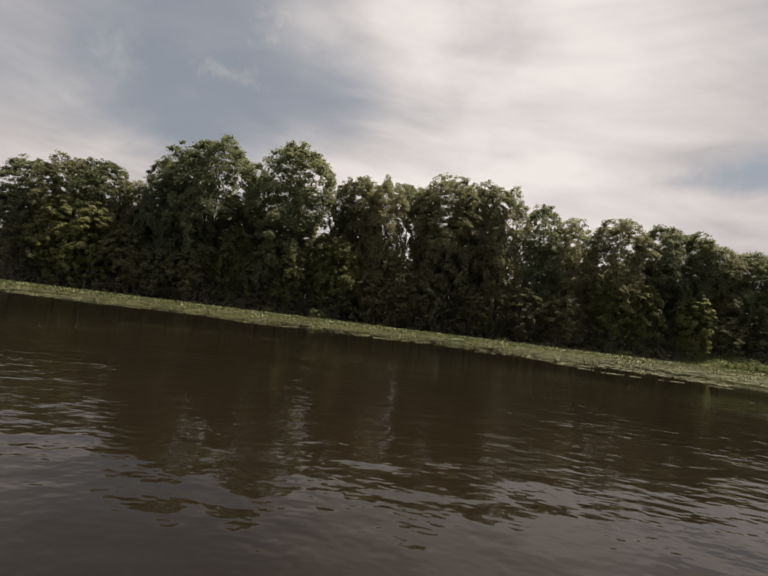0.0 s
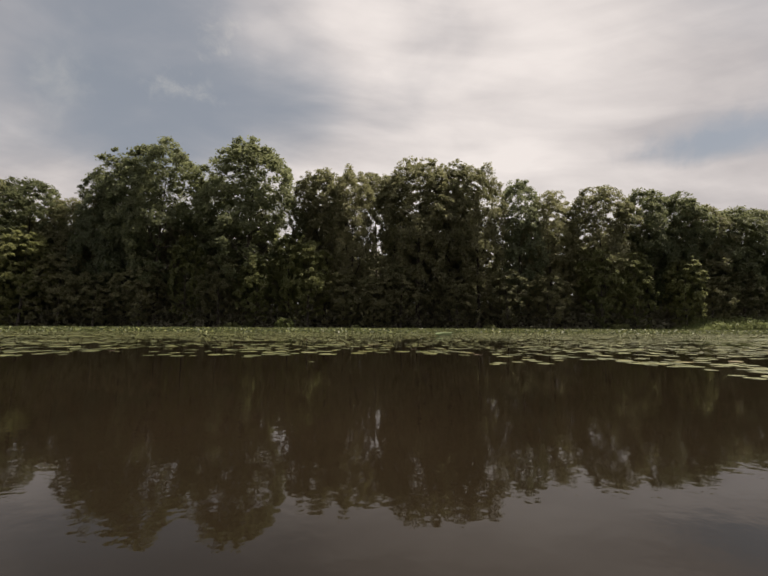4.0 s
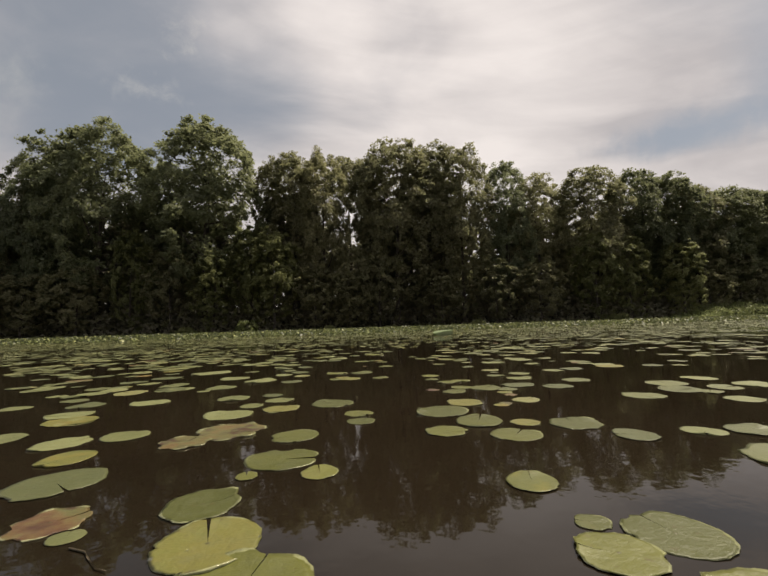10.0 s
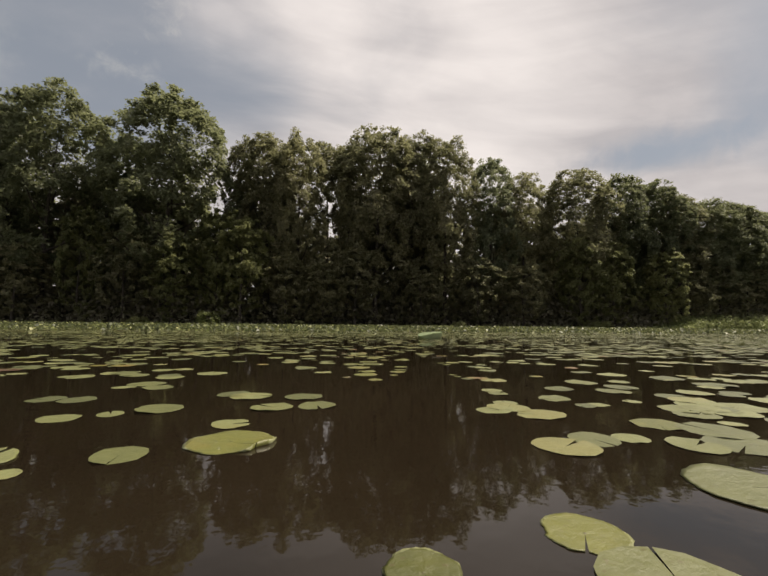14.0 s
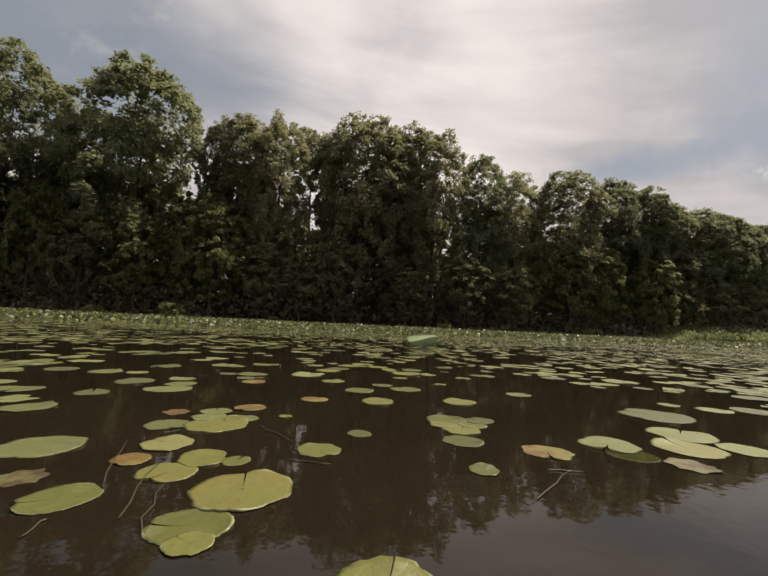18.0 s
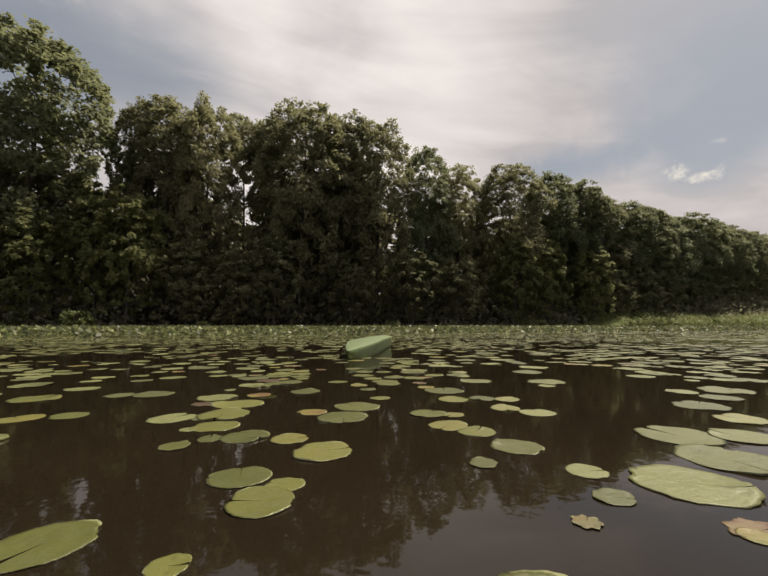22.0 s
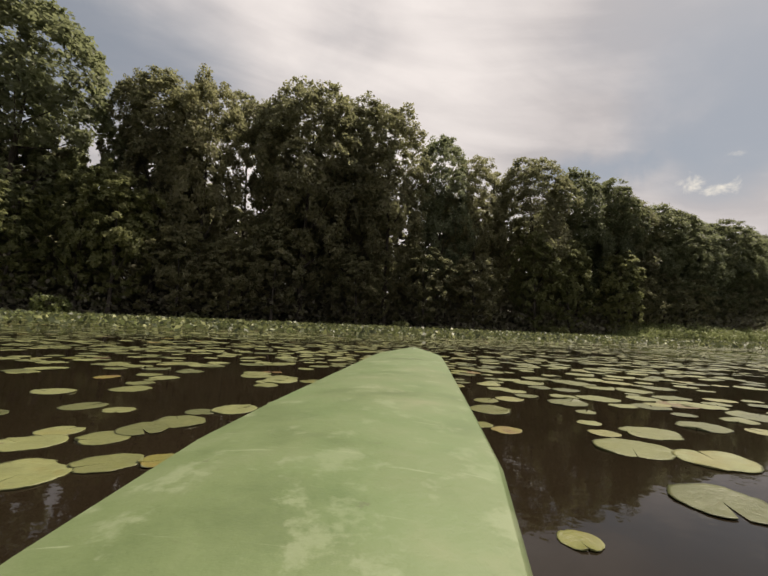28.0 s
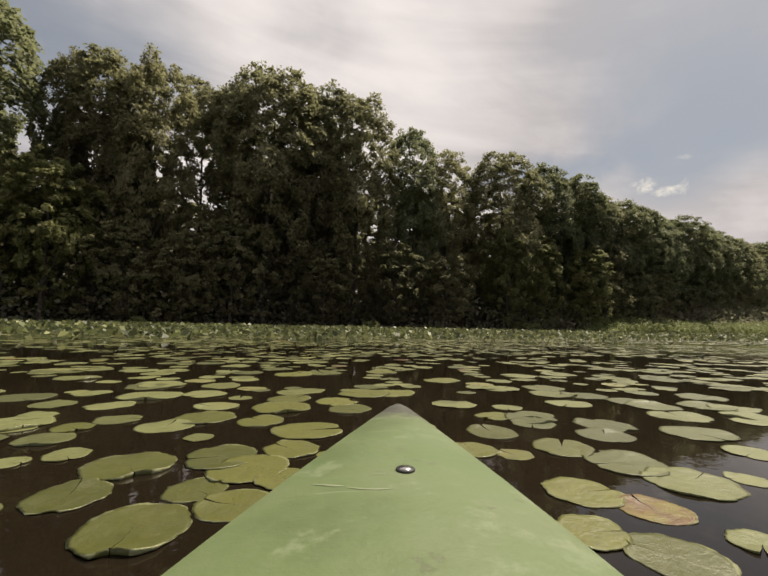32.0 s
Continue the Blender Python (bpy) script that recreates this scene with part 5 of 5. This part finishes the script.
def scatter(n, x0, x1, y0, y1, r0, r1, want):
    """Random pads kept by a density; `want` gives the share kept at x, y."""
    xy = np.stack([rng.uniform(x0, x1, n), rng.uniform(y0, y1, n)], 1)
    share = np.array([want(x, y) for x, y in xy])
    keep = rng.uniform(0, 1, n) < share
    return xy[keep], rng.uniform(r0, r1, int(keep.sum())) * rng.choice([0.75, 1.0, 1.0, 1.12], int(keep.sum()))


cells = {}
for x, y, r, tone in PADS:
    cells.setdefault((int(x * 4), int(y * 4)), []).append((x, y, r))


def in_view(x, y):
    return x > -0.5 - (y - 3) * 1.3 and x < 6 + 1.9 * (y - 4) and y > open_edge(x) + 0.6 * noise.noise((x * 0.5, y * 0.5, 2))


def patchy(x, y, s):
    return noise.noise((x * s, y * s, 7.0)) * 0.9 + noise.noise((x * s * 3.1, y * s * 3.1, 9.0)) * 0.6


def side_share(x, y):
    off = abs(x - lane(y))
    if not in_view(x, y) or off > 11 or y > 35.5:
        return 0
    if y < 9.1 and off < 2.2:
        return 0
    if y < 31.5 and off < 2.0:
        bare = off < (0.25 if 15.9 < y < 18.0 or 24.5 < y < 25.9 else 1.15)
        if bare and 8.5 < y < 28.4:
            return 0
        for dx in (-1, 0, 1):
            for dy in (-1, 0, 1):
                for qx, qy, qr in cells.get((int(x * 4) + dx, int(y * 4) + dy), ()):
                    if (qx - x) ** 2 + (qy - y) ** 2 < (qr + 0.07) ** 2:
                        return 0
        return max(0, min(0.85 if y > 28.4 else 0.7, (0.6 if y > 28.4 else 0.34 if 15.9 < y < 18.0 or 24.5 < y < 25.9 else 0.14) + 0.3 * (off / 2) + 0.8 * patchy(x, y, 0.6)))
    thin = 0.52 + 0.4 * min(1, max(0, (y - open_edge(x)) / 6))
    return max(0, min(1, thin - 0.04 + 1.7 * patchy(x, y, 0.5)))


def mid_share(x, y):
    off = abs(x - lane(y))
    if not in_view(x, y) or (off <= 11 and y <= 35.5) or off > 30 or y > 48:
        return 0
    return max(0, min(1, 0.57 + 1.2 * patchy(x, y, 0.38)))


def far_share(x, y):
    off = abs(x - lane(y))
    if not in_view(x, y) or (off <= 30 and y <= 48) or y > shore(x) - 0.5:
        return 0
    return max(0, min(1, 0.62 + 0.8 * patchy(x, y, 0.15)))


for n, box, r0, r1, want, sides in (
        (31000, (-10, 19, 5, 35.5), 0.045, 0.09, side_share, 15),
        (62000, (-28, 42, 9, 48), 0.085, 0.14, mid_share, 9),
        (46000, (-80, 150, 15, 78), 0.17, 0.28, far_share, 7)):
    xy, rad = scatter(n, *box, r0, r1, want)
    hue = rng.uniform(0, 1, len(xy))
    for mat, part_ in ((PAD, hue > 0.045), (FIELD_Y, (hue <= 0.045) & (hue > 0.012)), (FIELD_B, hue <= 0.012)):
        if part_.any():
            ob = new("lily_pads", field_mesh("lily_pads", xy[part_], rad[part_], rng, mat, sides, rng.uniform(0.0006, 0.0024, int(part_.sum()))))
            tagged(ob, "dense bed of floating lily pads on dark water", "lily pads", kind="stuff")

# leaves that stand out of the water towards the bank
n = 160000
xy = np.stack([rng.uniform(-80, 150, n), rng.uniform(34, 76, n)], 1)
far_in = np.array([min(1, max(0, (y - 36 + 2.3 * noise.noise((x * 0.1, 0, 5)) - 0.01 * max(x, 0) + 0.08 * min(x, 0)) / 11)) * (1 if in_view(x, y) and y < shore(x) + 0.3 else 0) for x, y in xy])
keep = rng.uniform(0, 1, n) < far_in
xy = xy[keep]
z = rng.uniform(0.04, 0.46, len(xy)) * np.clip((xy[:, 1] - 34) / 14, 0.3, 1)
stand = new("standing_pond_leaves", leaf_mesh("standing_pond_leaves", np.column_stack([xy, z]), rng.uniform(0.11, 0.24, len(xy)), rng, STAND, 0.3, 1.1))
tagged(stand, "green pond-lily leaves with painted glints standing above the water by the bank", "pond leaves", kind="stuff")


# ---- the kayak, afloat in the lane with its bow ahead ----
kayak = tagged(new("kayak"), "pale green plastic kayak with scuffed deck and worn grey bow tip", "kayak")
BOW = 0.881
LONG = 0.773
kayak.matrix_world = pose(6.6835, 27.6057, 0, 0, 0, -24.61) @ pose(0.028, 0.688, 0, 0, 0, -2.1)
# local: y = 0 at the bow tip, running back to y = -3.6


def half_width(q):
    if q < 0.02:
        return 0.005 + 0.5 * q
    u = min(q, 0.75) / 1.7
    w_ = 0.010 + 0.22 * (1.95 * u - 0.95 * u ** 2)
    if q > 0.75:
        w_ += 0.02 * (1 - math.exp(-(q - 0.75) / 0.14))
    return w_ if q < 3.0 else w_ * (1 - ((q - 3.0) / 1.6) ** 1.8) + 0.005


stations = [0.0, 0.008, 0.02, 0.04, 0.07, 0.11, 0.16, 0.22, 0.3, 0.4, 0.5, 0.62, 0.75, 0.82, 0.9, 1.0, 1.1, 1.35, 1.7, 2.1, 2.5, 2.9, 3.2, 3.5, 3.8, 4.05, 4.25, 4.4, 4.52, 4.6]


def shell(profile, name, mat, qs, ends=False):
    vs, fs = [], []
    for q in qs:
        row = profile(q)
        vs += [(x, -q * LONG, z) for x, z in row]
    m = len(row)
    for j in range(len(qs) - 1):
        for i in range(m - 1):
            fs.append((j * m + i, j * m + i + 1, (j + 1) * m + i + 1, (j + 1) * m + i))
    if ends:
        fs += [tuple(range(m - 1, -1, -1)), tuple(range((len(qs) - 1) * m, len(qs) * m))]
    return mesh(name, vs, fs, mat, True)


def deck_row(q):
    w_ = half_width(q)
    crown = 0.014 * min(1, (w_ / 0.14) ** 0.8)
    z = 0.171 - crown - 0.075 * max(0, (q - 2.9) / 1.7) ** 1.6
    return [(w_ * s, z + crown * (1 - abs(s) ** 2.2)) for s in (-1, -0.96, -0.88, -0.7, -0.45, -0.2, 0, 0.2, 0.45, 0.7, 0.88, 0.96, 1)]


def hull_row(q):
    w_ = half_width(q)
    z = 0.171 - 0.014 * min(1, (w_ / 0.14) ** 0.8) - 0.075 * max(0, (q - 2.9) / 1.7) ** 1.6
    keel = -0.09 + 0.2 * math.exp(-q * 9) + 0.14 * max(0, (q - 3.6) / 1.0) ** 2
    right = [(w_ * 1.0, z), (w_ * 1.02 + 0.003, z - 0.008), (w_ * 0.99, z - 0.03), (w_ * 0.92, (z + keel) / 2), (w_ * 0.7, keel + 0.035), (w_ * 0.3, keel + 0.006)]
    return [(-x, zz) for x, zz in right] + [(0, keel)] + right[::-1]


part("hull", shell(hull_row, "hull", PLASTIC, stations, True), kayak)
part("deck", shell(deck_row, "deck", PLASTIC, stations), kayak)
cap_q = [0.0, 0.008, 0.02, 0.04, 0.07, 0.1, 0.125, 0.145]
part("bow_tip", shell(lambda q: [(x * (1.004 - 0.02 * q), z + 0.0001 + 0.0005 * (1 - q / 0.145)) for x, z in deck_row(q)], "bow_tip", WORN, cap_q), kayak, "worn grey bow tip")


def turned(profile, name, mat, sides=20):
    vs, fs = [], []
    for r, z in profile:
        vs += [(r * math.cos(2 * math.pi * k / sides), r * math.sin(2 * math.pi * k / sides), z) for k in range(sides)]
    for j in range(len(profile) - 1):
        for k in range(sides):
            fs.append((j * sides + k, j * sides + (k + 1) % sides, (j + 1) * sides + (k + 1) % sides, (j + 1) * sides + k))
    fs.append(tuple(range((len(profile) - 1) * sides, len(profile) * sides)))
    return mesh(name, vs, fs, mat, True)


def deck_z(x, q):
    crown = 0.014 * min(1, (half_width(q) / 0.14) ** 0.8)
    return 0.171 - crown * abs(x / half_width(q)) ** 2.2


def scuff(points, wide):
    """A pale scrape across the deck, a thin raised strip that follows its crown."""
    vs, fs = [], []
    for i, (x, q) in enumerate(points):
        s = wide * (0.35 if i in (0, len(points) - 1) else 1.0 - 0.3 * (i % 2))
        for dq in (-s, s):
            vs.append((x, -(q + dq) * LONG, deck_z(x, q + dq) + 0.00025))
    for i in range(len(points) - 1):
        fs.append((2 * i, 2 * i + 1, 2 * i + 3, 2 * i + 2))
    part("scuff_mark", mesh("scuff_mark", vs, fs, SCUFF), kayak, "pale scrape across the deck")


scuff([(-0.072, 0.447), (-0.062, 0.451), (-0.052, 0.456), (-0.045, 0.458)], 0.0022)
scuff([(-0.042, 0.462), (-0.03, 0.467), (-0.016, 0.468), (-0.006, 0.466)], 0.0018)
scuff([(-0.022, 0.425), (-0.016, 0.426), (-0.011, 0.424)], 0.0015)
scuff([(0.012, 0.37), (0.02, 0.372), (0.026, 0.371)], 0.001)
bolt_q = BOW - 0.47
bolt_z = 0.1705
bolt = part("bolt", turned([(0.0068, 0.0), (0.0069, 0.0014), (0.0062, 0.0026), (0.0043, 0.0033), (0.0015, 0.0036)], "bolt", STEEL), kayak, "domed steel bolt head", pose(0.006, -bolt_q * LONG, bolt_z))
part("washer", turned([(0.0088, 0.0), (0.0088, 0.0018), (0.0082, 0.0024), (0.005, 0.0024)], "washer", RUBBER), bolt, "dark washer")


# ---- pads drowned at the surface, dark and wet ----
for i, (x, y, r) in enumerate(((4.58, 23.45, 0.044), (4.40, 19.90, 0.06), (4.32, 21.08, 0.036), (5.31, 23.10, 0.07), (4.88, 25.14, 0.042))):
    me = pad_model("green", 5 + i).copy()
    me.materials[0] = SUNK
    ob = new("sunken_lily_pad", me)
    ob.matrix_world = pose(x, y, 0.0002, 0, 0, 70 * i + 20) @ Matrix.Diagonal((r, r, r * 0.15, 1))
    tagged(ob, "dark wet lily pad drowned just under the water", "lily pad", "sunken lily pads")


# ---- loose stems, stalks and sunk leaves in the lane ----
def stem(x0, y0, x1, y1, rise=0.0):
    """A brown leaf stalk lying at the surface, or standing out of it."""
    r = random.Random(int(x0 * 1000 + y0 * 77))
    pts = [Vector((x0, y0, 0.0)).lerp(Vector((x1, y1, rise)), k) + Vector((r.uniform(-0.006, 0.006), r.uniform(-0.006, 0.006), 0.002 if rise == 0 else 0)) for k in (0, 0.25, 0.5, 0.75, 1)]
    vs, fs = tube(pts, [0.0014, 0.0015, 0.0014, 0.0012, 0.0008], 6)
    tagged(new("leaf_stalk", mesh("leaf_stalk", vs, fs, STEM, True)), "thin brown lily stalk at the water's surface", "stalk", "stalks in the lane")


stem(3.226, 19.828, 3.164, 20.121)
stem(3.291, 19.715, 3.280, 19.942)
stem(3.336, 19.667, 3.318, 19.838)
stem(3.458, 20.244, 3.552, 20.070)
stem(3.540, 19.945, 3.632, 19.905)
stem(3.980, 19.692, 4.145, 19.820)
stem(4.099, 19.825, 4.174, 19.802)
stem(3.202, 19.728, 3.189, 19.677)
stem(1.750, 13.137, 1.830, 13.059)
stem(1.231, 11.000, 1.188, 11.586)
stem(1.920, 16.180, 1.879, 16.375)
stem(4.163, 20.212, 4.156, 20.170)
stem(3.034, 21.333, 3.149, 21.288)
stem(3.091, 14.374, 3.081, 14.334)
stem(5.646, 26.389, 5.661, 26.310)
stem(3.947, 21.566, 3.988, 21.499)
stem(5.753, 26.835, 5.778, 26.789)
stem(3.478, 19.306, 3.482, 19.207)
stem(1.682, 11.676, 1.686, 11.686, 0.10)
stem(6.067, 25.041, 6.071, 25.051, 0.06)
